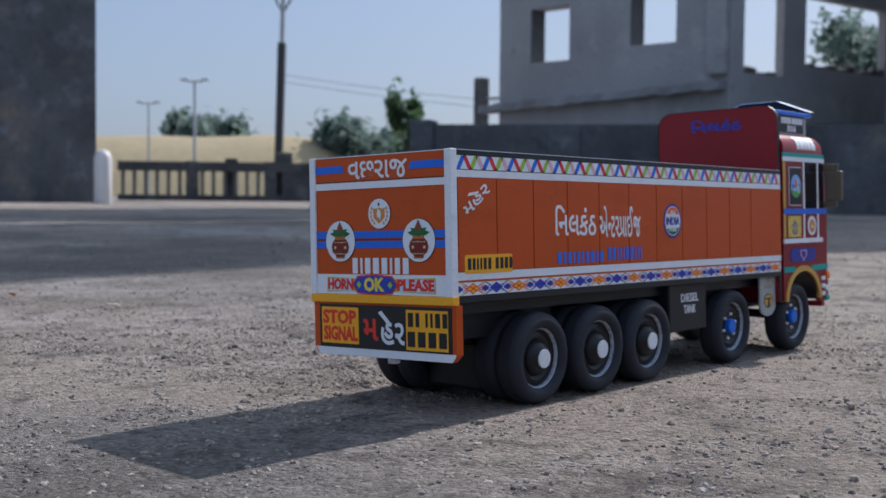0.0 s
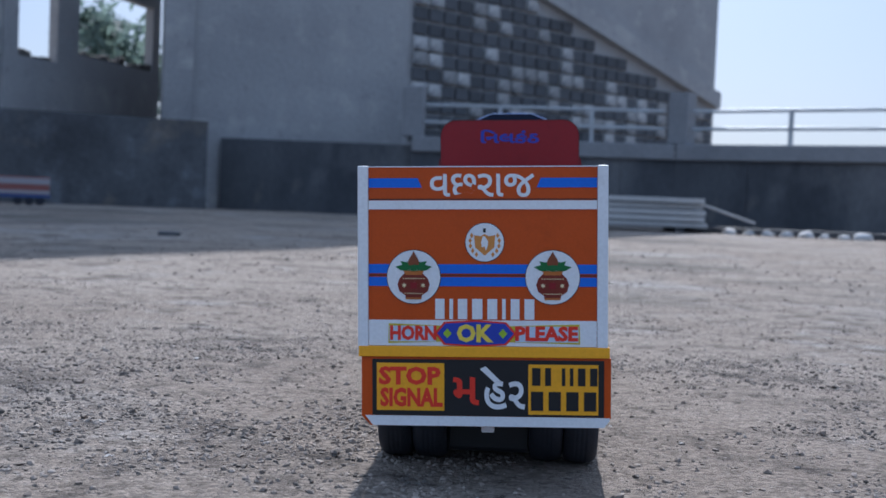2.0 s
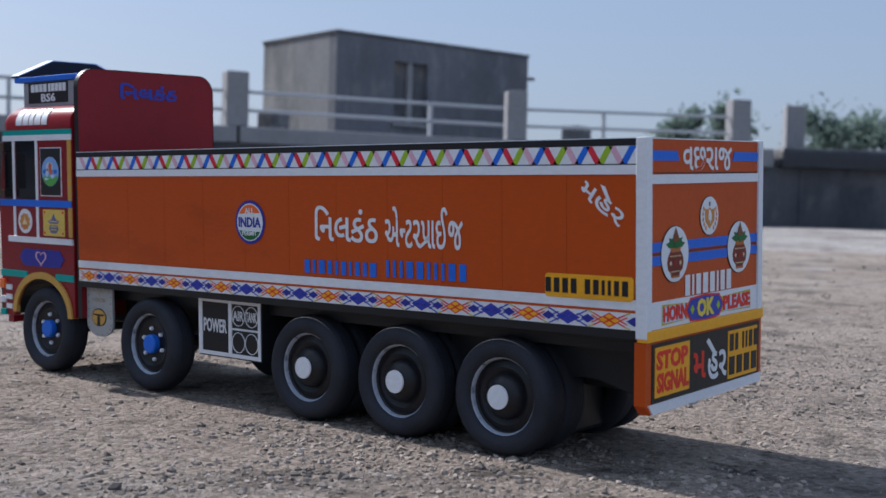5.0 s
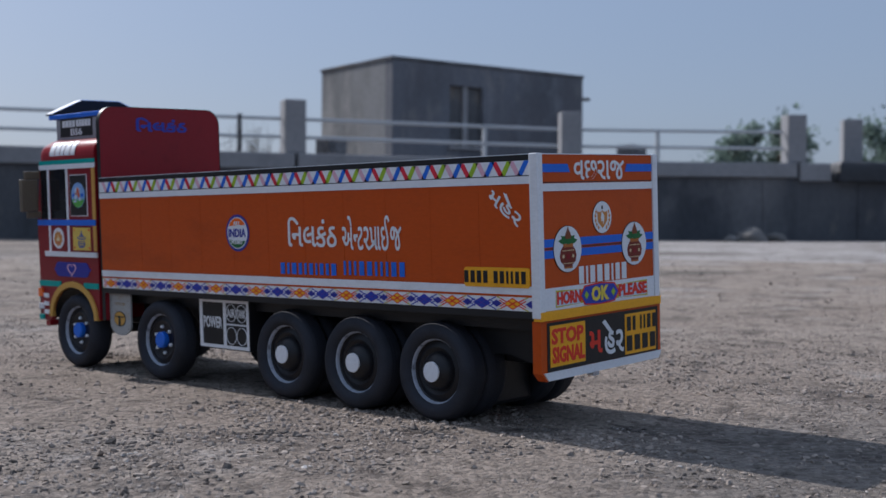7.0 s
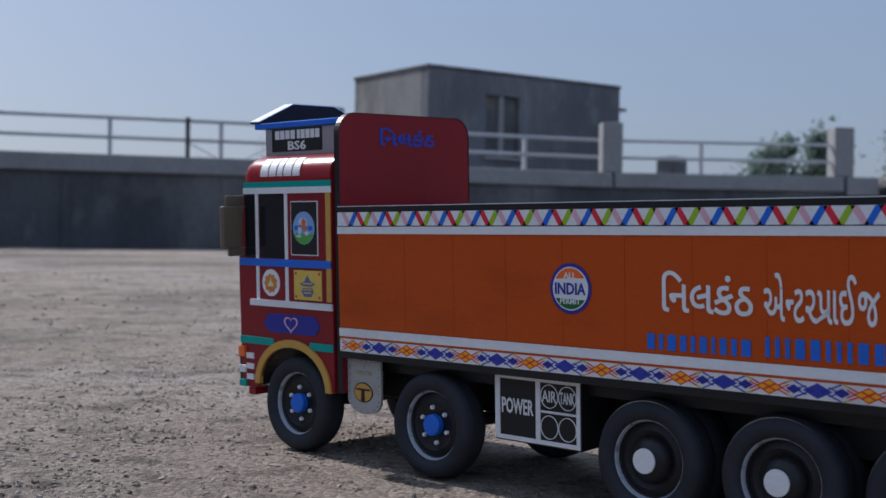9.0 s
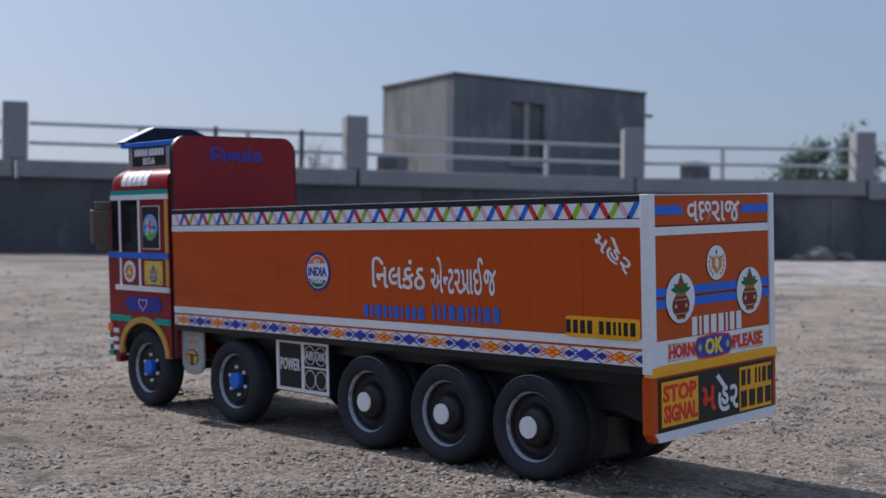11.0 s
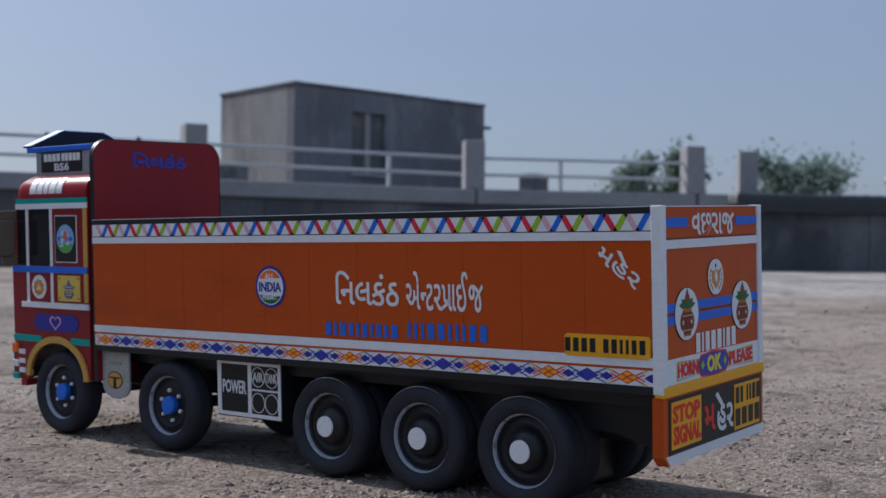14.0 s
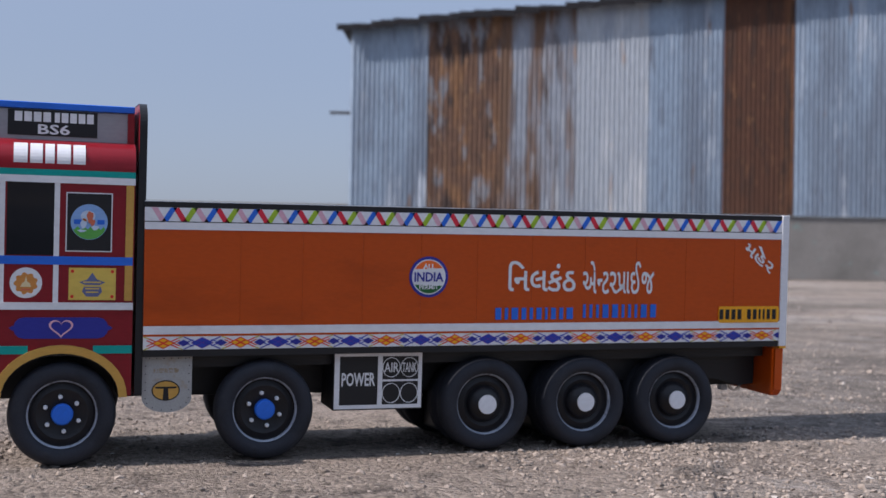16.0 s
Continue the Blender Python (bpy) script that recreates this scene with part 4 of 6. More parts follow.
tagged(part("dry_hill", hb, M_SAND, smooth=True, m=run((-41.5, 24.0), (-33.5, 35.0))[0] @ pose(6, 6.5, 0)), "low tan dry-grass mound in the distance", "hill", kind="structure")


def pole(name, x, y, h, r, lean, label, lamps=False, forked=False):
    p = tagged(new(name), label, "pole")
    p.matrix_basis = pose(x, y, 0, 0, lean, 40)
    bm = bmesh.new()
    lathe(bm, [(0, 0), (r, 0), (r * 0.7, h), (0, h)], 12, pose(0, 0, 0, 0, -90, 0))
    part("shaft", bm, M_RAIL if lamps or forked else M_DARKPOST, p, smooth=True)
    if lamps:
        part("arm", box(-0.26, 0.26, -0.025, 0.025, h - 0.02, h + 0.03), M_RAIL, p)
        for s in (-1, 1):
            part("lamp_head", box(s * 0.34 - 0.13, s * 0.34 + 0.13, -0.08, 0.08, h + 0.02, h + 0.1, bevel=0.03), M_RAIL, p)
    elif forked:
        part("collar", box(-r * 1.25, r * 1.25, -r * 1.25, r * 1.25, h - 4.3, h - 1.2, bevel=0.02), M_DARKPOST, p)
        for s in (-1, 1):
            f = bmesh.new()
            prism(f, [(0.0, h - 0.42), (s * 0.045, h - 0.42), (s * 0.21, h - 0.12), (s * 0.21, h + 0.1), (s * 0.175, h + 0.1), (s * 0.165, h - 0.1)], lambda u, v, w: (u, w, v), -0.02, 0.02)
            part("fork_arm", f, M_DARKPOST, p)
            part("insulator", box(s * 0.192 - 0.035, s * 0.192 + 0.035, -0.035, 0.035, h + 0.101, h + 0.22, bevel=0.012), M_DARKPOST, p)
    else:
        part("cross_arm", box(-0.6, 0.6, -0.04, 0.04, h - 0.9, h - 0.82), M_DARKPOST, p)
        for s in (-0.5, 0, 0.5):
            part("insulator", box(s - 0.04, s + 0.04, -0.04, 0.04, h - 0.815, h - 0.6, bevel=0.01), M_PLASTIC, p)
        part("brace", box(-0.02, 0.02, -0.3, 0.3, h - 2.3, h - 1.9), M_DARKPOST, p)
    return p


pole("street_lamp", -30.97, 23.5, 3.8, 0.06, 0, "twin-headed grey street lamp in the distance", True)
pole("street_lamp", -38.24, 26.87, 3.6, 0.05, 0, "twin-headed grey street lamp in the distance", True)
pole("power_pole", -22.6, 19.72, 5.25, 0.08, 1.4, "slim grey leaning power pole with a forked top", forked=True)
pole("power_pole", 36.42, 10.7, 3.4, 0.06, 0, "thin power pole far beyond the wall")
for z in (3.25, 3.07):
    cv = bpy.data.curves.new("cable", "CURVE")
    cv.dimensions, cv.bevel_depth = "3D", 0.006
    sp = cv.splines.new("POLY")
    sp.points.add(24)
    for c in range(25):
        f = c / 24
        sp.points[c].co = (-22.6 + 13.3 * f, 19.72 + 4.6 * f, z - 1.4 * f - 0.9 * f * (1 - f), 1)
    cv.materials.append(M_DARKPOST)
    tagged(new("cable", cv), "sagging black overhead cable", "cable", "overhead cables")


def tree(x, y, h, w, seed, label, leaf=M_LEAVES, size=0.085, count=4200, low=0.35):
    r = random.Random(seed)
    t = tagged(new("tree"), label, "tree")
    t.matrix_basis = pose(x, y, 0)
    bm = bmesh.new()

    def limb(a, b, ra, rb):
        q = (b - a).to_track_quat("X", "Z").to_matrix().to_4x4()
        lathe(bm, [(0, 0), (ra, 0), (rb, (b - a).length), (0, (b - a).length)], 7, Matrix.Translation(a) @ q)
    top = Vector((r.uniform(-0.1, 0.1) * w, 0, h * 0.55))
    limb(Vector((0, 0, -0.05)), top, 0.05 * h, 0.025 * h)
    tips = []
    for i in range(9):
        s = Vector((0, 0, h * r.uniform(0.25, 0.55)))
        e = Vector((r.uniform(-0.42, 0.42) * w, r.uniform(-0.42, 0.42) * w, h * r.uniform(low + 0.1, 0.92)))
        limb(s, e, 0.02 * h, 0.006 * h)
        tips.append(e)
    part("trunk", bm, M_BARK, t, smooth=True)
    lv, lf = [], []
    clumps = [(tp + Vector((r.uniform(-0.1, 0.1) * w, r.uniform(-0.1, 0.1) * w, r.uniform(-0.05, 0.06) * h)), r.uniform(0.07, 0.22)) for tp in tips for _ in range(4)]
    for i in range(count):
        c, cr = clumps[r.randrange(len(clumps))]
        p = c + Vector((r.gauss(0, cr * w * 0.55), r.gauss(0, cr * w * 0.55), r.gauss(0, cr * h * 0.45)))
        if p.z < low * h * 0.7:
            continue
        e = Euler((r.uniform(-1.2, 1.2), r.uniform(-1.2, 1.2), r.uniform(0, 6.3))).to_matrix()
        s = size * r.uniform(0.6, 1.3)
        n = len(lv)
        lv += [p + e @ Vector(q) for q in ((-s, 0, 0), (0, -s * 0.45, 0.02), (s, 0, 0), (0, s * 0.45, 0.02))]
        lf.append((n, n + 1, n + 2, n + 3))
    me = bpy.data.meshes.new("crown")
    me.from_pydata([tuple(v) for v in lv], [], lf)
    me.materials.append(leaf)
    c = new("crown", me)
    c.parent = t
    return t


shrub = bmesh.new()
rng = random.Random(12)
for _ in range(46):
    a = Vector((rng.uniform(-0.3, 0.3), rng.uniform(-0.15, 0.15), 0.0))
    for k in range(5):
        b = a + Vector((rng.uniform(-0.12, 0.12), rng.uniform(-0.08, 0.08), rng.uniform(0.25, 0.42)))
        lathe(shrub, [(0, 0), (0.011 - 0.0018 * k, 0), (0.009 - 0.0018 * k, (b - a).length), (0, (b - a).length)], 4, Matrix.Translation(a) @ (b - a).to_track_quat("X", "Z").to_matrix().to_4x4())
        a = b
tagged(part("dry_shrub", shrub, M_BARK, m=pose(10.96, 14.2, 0)), "bare dry shrub standing behind the railing", "shrub")
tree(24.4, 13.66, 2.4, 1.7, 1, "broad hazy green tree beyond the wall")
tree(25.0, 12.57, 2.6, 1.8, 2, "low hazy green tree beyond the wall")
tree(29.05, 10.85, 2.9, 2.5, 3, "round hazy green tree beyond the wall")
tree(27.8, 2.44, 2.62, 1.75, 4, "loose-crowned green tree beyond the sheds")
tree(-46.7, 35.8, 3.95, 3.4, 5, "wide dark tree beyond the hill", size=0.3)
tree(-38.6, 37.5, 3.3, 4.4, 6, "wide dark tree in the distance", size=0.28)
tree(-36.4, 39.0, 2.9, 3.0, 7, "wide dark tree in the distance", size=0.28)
tree(-14.05, 15.43, 1.9, 0.6, 8, "bright green shrub before the dark wall", M_LEAVES2, 0.09, 3200, 0.2)
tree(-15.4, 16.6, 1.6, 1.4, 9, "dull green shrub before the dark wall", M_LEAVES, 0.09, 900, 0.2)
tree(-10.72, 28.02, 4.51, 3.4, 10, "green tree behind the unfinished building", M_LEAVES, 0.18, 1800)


# ---- the model truck ----
truck = tagged(new("model_truck"), "hand-painted orange and red wooden model lorry standing on the gravel", "model truck")
truck.matrix_basis = Matrix.Translation((0.0045, 0, 0.05)) @ pose(0, 0, 0, 0, -2.4, 0) @ Matrix.Translation((0, 0, -0.05))
NOSE = Matrix.Translation((0, 0, 0.11)) @ pose(0, 0, 0, -0.42, 0, 0) @ Matrix.Translation((0, 0, -0.11))
X0, LB, ZT = 0.0905, 0.665, 0.2465
CABM = Matrix.Translation((0, 0.0065, -0.0022))


def to_left(u, v, w):
    return (-X0 - w, u, v)


def to_right(u, v, w):
    return (X0 + w, u, v)


def to_rear(u, v, w):
    return (u, -w, v)


def plate(name, pts, to, w0, w1, mat, parent, label=""):
    return part(name, prism(bmesh.new(), pts, to, w0, w1), mat, parent, label)


def text(name, body, to, u0, u1, v0, v1, w, mat, parent, label="", bold=0.0, turn=0.0, sign=1):
    return part(name, letters(bmesh.new(), body, to, u0, u1, v0, v1, w, bold, turn, sign), mat, parent, label)


def diamond(cu, cv, a, b):
    return [(cu - a, cv), (cu, cv - b), (cu + a, cv), (cu, cv + b)]


def stroke(bm, to, p, q, t, w0, w1):
    d = Vector((q[0] - p[0], q[1] - p[1])).normalized()
    n = Vector((-d.y, d.x)) * t / 2
    prism(bm, [(p[0] + n.x, p[1] + n.y), (q[0] + n.x, q[1] + n.y), (q[0] - n.x, q[1] - n.y), (p[0] - n.x, p[1] - n.y)], to, w0, w1)


# chassis and bed
part("chassis", box(-0.034, 0.034, 0.015, 0.79, 0.06, 0.098, bevel=0.002), M_BLACK, truck)
part("bed_floor", box(-0.084, 0.084, 0.007, LB, 0.109, 0.116), M_WOOD, truck, m=NOSE)
part("underbody", box(-0.07, 0.07, 0.012, LB, 0.096, 0.108), M_BLACK, truck, m=NOSE)
part("tow_hook", ring_strip(bmesh.new(), disc(0.02, 0.06, 0.008, 20), disc(0.02, 0.06, 0.0055, 20), to_left, -0.062, -0.059), M_CHROME, truck, "bent wire tow hook")
part("tow_block", box(-0.001, 0.0085, 0.01, 0.018, 0.0485, 0.0552, bevel=0.001), M_WHITE, truck)
for s in (-1, 1):
    bm = bmesh.new()
    prism(bm, [(0.012, 0.108), (0.012, 0.064), (0.03, 0.062), (0.06, 0.07), (0.2, 0.07), (0.2, 0.108)], lambda u, v, w: (s * (0.05 + w), u, v), 0, 0.004)
    part("rear_bracket", bm, M_BLACK, truck)

for to, sg in ((to_left, -1), (to_right, 1)):
    xa, xb = sorted((sg * X0, sg * (X0 - 0.006)))
    sp = part("side_wall", box(xa, xb, 0.006, LB, 0.116, ZT - 0.001), M_ORANGE, truck, "orange painted plank side wall", m=NOSE)
    # planks
    gap = 0.0007 if sg > 0 else 0.00016
    cuts = [0.0075] + [0.064 + 0.0573 * k for k in range(10)] + [LB]
    for a, b in zip(cuts, cuts[1:]):
        bm = bmesh.new()
        prism(bm, rect(a + gap, b - gap, 0.1367, 0.2215), to, 0.0, 0.0016 if sg > 0 else 0.0005)
        part("plank", bm, M_ORANGE, sp)
    plate("top_rim", rect(0.006, LB, 0.2418, 0.2468), to, -0.006, 0.0008, M_BLACK, sp, "black top edge")
    # white line carries the rim's thin sunlit highlight in its colour
    plate("rim_line", rect(0.006, LB, 0.2468, 0.2474), to, -0.006, 0.0006, M_WHITE, sp, "thin white line")
    plate("zigzag_ground", rect(0.007, LB, 0.2295, 0.2418), to, 0.0, 0.0008, M_WHITE, sp, "white band under the zigzag")
    plate("zigzag_line", rect(0.007, LB, 0.2287, 0.2295), to, 0.0, 0.001, M_BLACK, sp)
    plate("white_strip", rect(0.007, LB, 0.2222, 0.2287), to, 0.0, 0.0014, M_WHITE, sp)
    plate("white_strip", rect(0.007, LB, 0.1287, 0.136), to, 0.0, 0.0014, M_WHITE, sp)
    plate("red_line", rect(0.007, LB, 0.1267, 0.1287), to, 0.0, 0.001, M_ORANGE, sp)
    plate("motif_ground", rect(0.007, LB, 0.1148, 0.1267), to, 0.0, 0.0008, M_WHITE, sp, "white band under the diamond pattern")
    plate("bottom_rail", rect(0.007, LB, 0.1085, 0.1148), to, -0.004, 0.0002, M_BLACK, sp)
    # zigzag bars
    mats = [M_BLUE, M_PINK, M_GREEN, M_STRIPERED] if sg < 0 else [M_BLUE, M_STRIPERED, M_GREEN, M_PINK]
    mesh = []
    for k in range(4):
        a, b = ((0.0, 0.0076) if (k % 2 == 0) == (sg > 0) else (0.0076, 0.0))
        bm = prism(bmesh.new(), [(a - 0.0027, 0.2296), (a + 0.0027, 0.2296), (b + 0.0027, 0.2417), (b - 0.0027, 0.2417)], to, 0.0008, 0.0011)
        mesh.append(mesh_of(bm, "zigzag_bar", mats[k]))
    k, u = 0, 0.0095
    while u < LB - 0.011:
        share("zigzag_bar", mesh[k % 4], sp, Matrix.Translation((0, u, 0)))
        u += 0.00927
        k += 1
    # diamonds
    cv = 0.12075
    def motif(name, pts, w0, w1, mat):
        return mesh_of(prism(bmesh.new(), pts, to, w0, w1), name, mat)
    yel = [motif("red_ground", diamond(0, cv, 0.0102, 0.0052), 0.0008, 0.001, M_SIGNRED)]
    yel += [motif("yellow_diamond", diamond(a, cv + b, 0.0036, 0.0017), 0.001, 0.0012, M_YELLOW) for a, b in ((-0.0049, 0), (0.0049, 0), (0, 0.0025), (0, -0.0025))]
    bm = bmesh.new()
    for a in (-1, 1):
        for b in (-1, 1):
            stroke(bm, to, (a * 0.0128, cv + b * 0.0042), (a * 0.004, cv + b * 0.0002), 0.001, 0.001, 0.0011)
            stroke(bm, to, (a * 0.0088, cv), (a * 0.0145, cv + b * 0.0026), 0.0009, 0.001, 0.0011)
            tip = bmesh.new()
            stroke(tip, to, (a * 0.0128, cv + b * 0.0042), (a * 0.017, cv + b * 0.0057), 0.0008, 0.001, 0.0013)
            yel.append(mesh_of(tip, "yellow_tip", M_SLOGAN))
    yel.append(mesh_of(bm, "red_lattice", M_SIGNRED))
    blu = [motif("blue_ground", diamond(0, cv, 0.0104, 0.0052), 0.0008, 0.001, M_PURPLE)]
    blu += [motif("blue_diamond", diamond(a, cv + b, 0.0046, 0.00235), 0.001, 0.0012, M_ROYAL) for a, b in ((-0.005, 0), (0.005, 0), (0, 0.0025), (0, -0.0025))]
    blu += [motif("blue_wing", diamond(a * 0.0167, cv, 0.0056, 0.0031), 0.0008, 0.0012, M_NAVY) for a in (-1, 1)]
    bm = bmesh.new()
    for a in (-1, 1):
        for b in (-1, 1):
            stroke(bm, to, (a * 0.0165, cv + b * 0.0056), (a * 0.003, cv - b * 0.0004), 0.0009, 0.0012, 0.0014)
            stroke(bm, to, (a * 0.0142, cv + b * 0.0004), (a * 0.008, cv + b * 0.003), 0.0008, 0.0008, 0.0011)
    blu.append(mesh_of(bm, "blue_lattice", M_ROYAL))
    u, k = 0.0282, 0
    end_wing = motif("blue_wing", [(0.0072, cv - 0.0031), (0.0085, cv - 0.0031), (0.0142, cv), (0.0085, cv + 0.0031), (0.0072, cv + 0.0031)], 0.0008, 0.0012, M_NAVY)
    share("blue_wing", end_wing, sp, Matrix.Identity(4))
    while u < LB - 0.017:
        for me in (yel if k % 2 == 0 else blu):
            share(me.name.split(".")[0], me, sp, Matrix.Translation((0, u, 0)))
        u += 0.0344
        k += 1
    # lettering and badges
    rd = sg

    def span(a, b):
        return min(a, b), max(a, b)
    W = 0.0017 if sg > 0 else 0.0009
    text("lettering", "િનલકંઠ", to, *span(0.318, 0.246), 0.167, 0.197, W, M_WHITE, sp, "white painted lettering", 0.012, 0, rd) if sg < 0 else \
        text("lettering", "િનલકંઠ", to, 0.157, 0.229, 0.167, 0.198, W, M_WHITE, sp, "white painted lettering", 0.012, 0, rd)
    text("lettering", ENTERPRISE, to, *((0.158, 0.238) if sg < 0 else (0.236, 0.316)), 0.1645, 0.1975, W, M_WHITE, sp, "white painted lettering", 0.012, 0, rd)
    text("lettering", MAHER, to, 0.012, 0.053, 0.196, 0.2125, W, M_WHITE, sp, "white slanting lettering", 0.012, -36 if sg < 0 else 36, rd)
    bars("blue_bar", to, *((0.248, 0.331) if sg < 0 else (0.16, 0.242)), 0.1395, 0.151, W, (2, 1.2, 1.5, 0.8, 1.6, 1, 1.4, 2, 1, 1.8), 1.1, M_BLUE, sp, "blue painted mark")
    bars("blue_bar", to, *((0.155, 0.237) if sg < 0 else (0.251, 0.318)), 0.1405, 0.154, W, (1.7, 1.7, 0.8, 0.8, 0.8, 1.7, 1.7, 0.8, 0.8, 0.8), 1.1, M_BLUE, sp, "blue painted mark")
    pl = (0.0085, 0.0815) if sg < 0 else (0.016, 0.0865)
    plate("number_plate", soft(*pl, 0.1345, 0.1515, 0.0025), to, W - 0.0002, 0.002, M_YELLOW, sp, "yellow plate with black marks")
    bars("plate_mark", to, pl[0] + 0.004, pl[1] - 0.004, 0.138, 0.1485, 0.002, (1.6, 1.3, 0.8, 0.8, 1.5, 1.5, -0.6, 1.6, 1.6, 1.6, 1.6), 0.95, M_BLACK, sp)
    cu, cvv = (0.4, 0.181) if sg < 0 else (0.385, 0.1815)
    plate("badge_rim", disc(cu, cvv, 0.0195, 48), to, W, W + 0.0003, M_NAVY, sp, "round permit badge, blue rim")
    plate("badge_face", disc(cu, cvv, 0.0168, 48), to, W + 0.0003, W + 0.0005, M_WHITE, sp)
    arc = [(cu + 0.0158 * math.cos(radians(a)), cvv + 0.0158 * math.sin(radians(a))) for a in range(28, 153, 8)]
    plate("badge_top", arc, to, W + 0.0005, W + 0.0007, M_LAMP, sp, "orange top of the badge")
    plate("badge_foot", [(u, 2 * cvv - v) for u, v in arc], to, W + 0.0005, W + 0.0007, M_LEAF, sp, "green foot of the badge")
    text("badge_text", "INDIA", to, cu - 0.0145, cu + 0.0145, cvv - 0.0045, cvv + 0.0045, W + 0.0006, M_NAVY, sp, "", 0.02, 0, rd)
    text("badge_text", "ALL", to, cu - 0.006, cu + 0.006, cvv + 0.0077, cvv + 0.0125, W + 0.0008, M_WHITE, sp, "", 0.02, 0, rd)
    text("badge_text", "PERMIT", to, cu - 0.0095, cu + 0.0095, cvv - 0.0118, cvv - 0.0078, W + 0.0008, M_WHITE, sp, "", 0.01, 0, rd)

# tail: posts, panel, stickers
for s in (-1, 1):
    xa, xb = sorted((s * (X0 + 0.0016), s * (X0 - 0.0062)))
    part("corner_post", box(xa, xb, -0.0018, 0.007, 0.109, 0.2476, bevel=0.0006), M_WHITE, truck, "white painted corner post", m=NOSE)
tail = part("tail_panel", box(-0.0842, 0.0842, 0.0, 0.006, 0.1147, 0.2465), M_ORANGE, truck, "orange painted tail panel with stickers", m=NOSE)
# same sunlit highlight coloured in along the tail's rim
plate("rim_line", rect(-0.0842, 0.0842, 0.2465, 0.2473), to_rear, -0.006, 0.0006, M_WHITE, tail)
plate("blue_bar", [(-0.084, 0.2315), (-0.0445, 0.2315), (-0.0475, 0.2385), (-0.084, 0.2385)], to_rear, 0, 0.0006, M_BLUE, tail)
plate("blue_bar", [(0.084, 0.2315), (0.04, 0.2315), (0.043, 0.2385), (0.084, 0.2385)], to_rear, 0, 0.0006, M_BLUE, tail)
text("lettering", "વછરાજ", to_rear, -0.0385, 0.0385, 0.2245, 0.2418, 0.0002, M_WHITE, tail, "white painted lettering", 0.012)
plate("groove", rect(-0.084, 0.084, 0.2225, 0.2233), to_rear, 0, 0.0002, M_BLACK, tail)
plate("white_strip", rect(-0.084, 0.084, 0.2155, 0.222), to_rear, 0, 0.0012, M_WHITE, tail)
for a, b in ((0.1682, 0.175), (0.1588, 0.1655)):
    plate("blue_bar", rect(-0.084, 0.084, a, b), to_rear, 0, 0.0005, M_BLUE, tail)
plate("dark_bar", rect(-0.084, 0.084, 0.1662, 0.1675), to_rear, 0, 0.0004, M_POT, tail)
plate("medallion_rim", disc(0.002, 0.1912, 0.0146), to_rear, 0, 0.0005, M_BLACK, tail)
plate("medallion", disc(0.002, 0.1912, 0.0141), to_rear, 0.0005, 0.0008, M_WHITE, tail, "white round medallion sticker")
plate("shield", [(0.002 + a, 0.1905 + b) for a, b in ((-0.0078, 0.006), (-0.003, 0.0052), (0, 0.0068), (0.003, 0.0052), (0.0078, 0.006), (0.007, -0.003), (0, -0.009), (-0.007, -0.003))], to_rear, 0.0008, 0.001, M_GOLD, tail)
plate("shield_mark", [(0.0018 + a, 0.1905 + b) for a, b in ((-0.001, 0.0055), (0.0006, 0.0048), (0.0028, 0.0016), (0.0024, -0.0022), (0.001, -0.0055), (0.0002, -0.0022), (-0.0018, -0.003), (-0.0024, 0.001))], to_rear, 0.001, 0.0012, M_WHITE, tail)
plate("shield_mark", rect(0.0008, 0.0028, 0.1985, 0.2015), to_rear, 0.0008, 0.001, M_BLACK, tail)
bm = bmesh.new()
for s in (-1, 1):
    for k in range(5):
        a = radians(152 + 21 * k) if s < 0 else radians(28 - 21 * k)
        cx, cy = 0.002 + 0.0108 * math.cos(a), 0.1912 + 0.0108 * math.sin(a)
        prism(bm, diamond(cx, cy, 0.0013, 0.002), to_rear, 0.0008, 0.001)
part("laurel", bm, M_GOLD, tail)
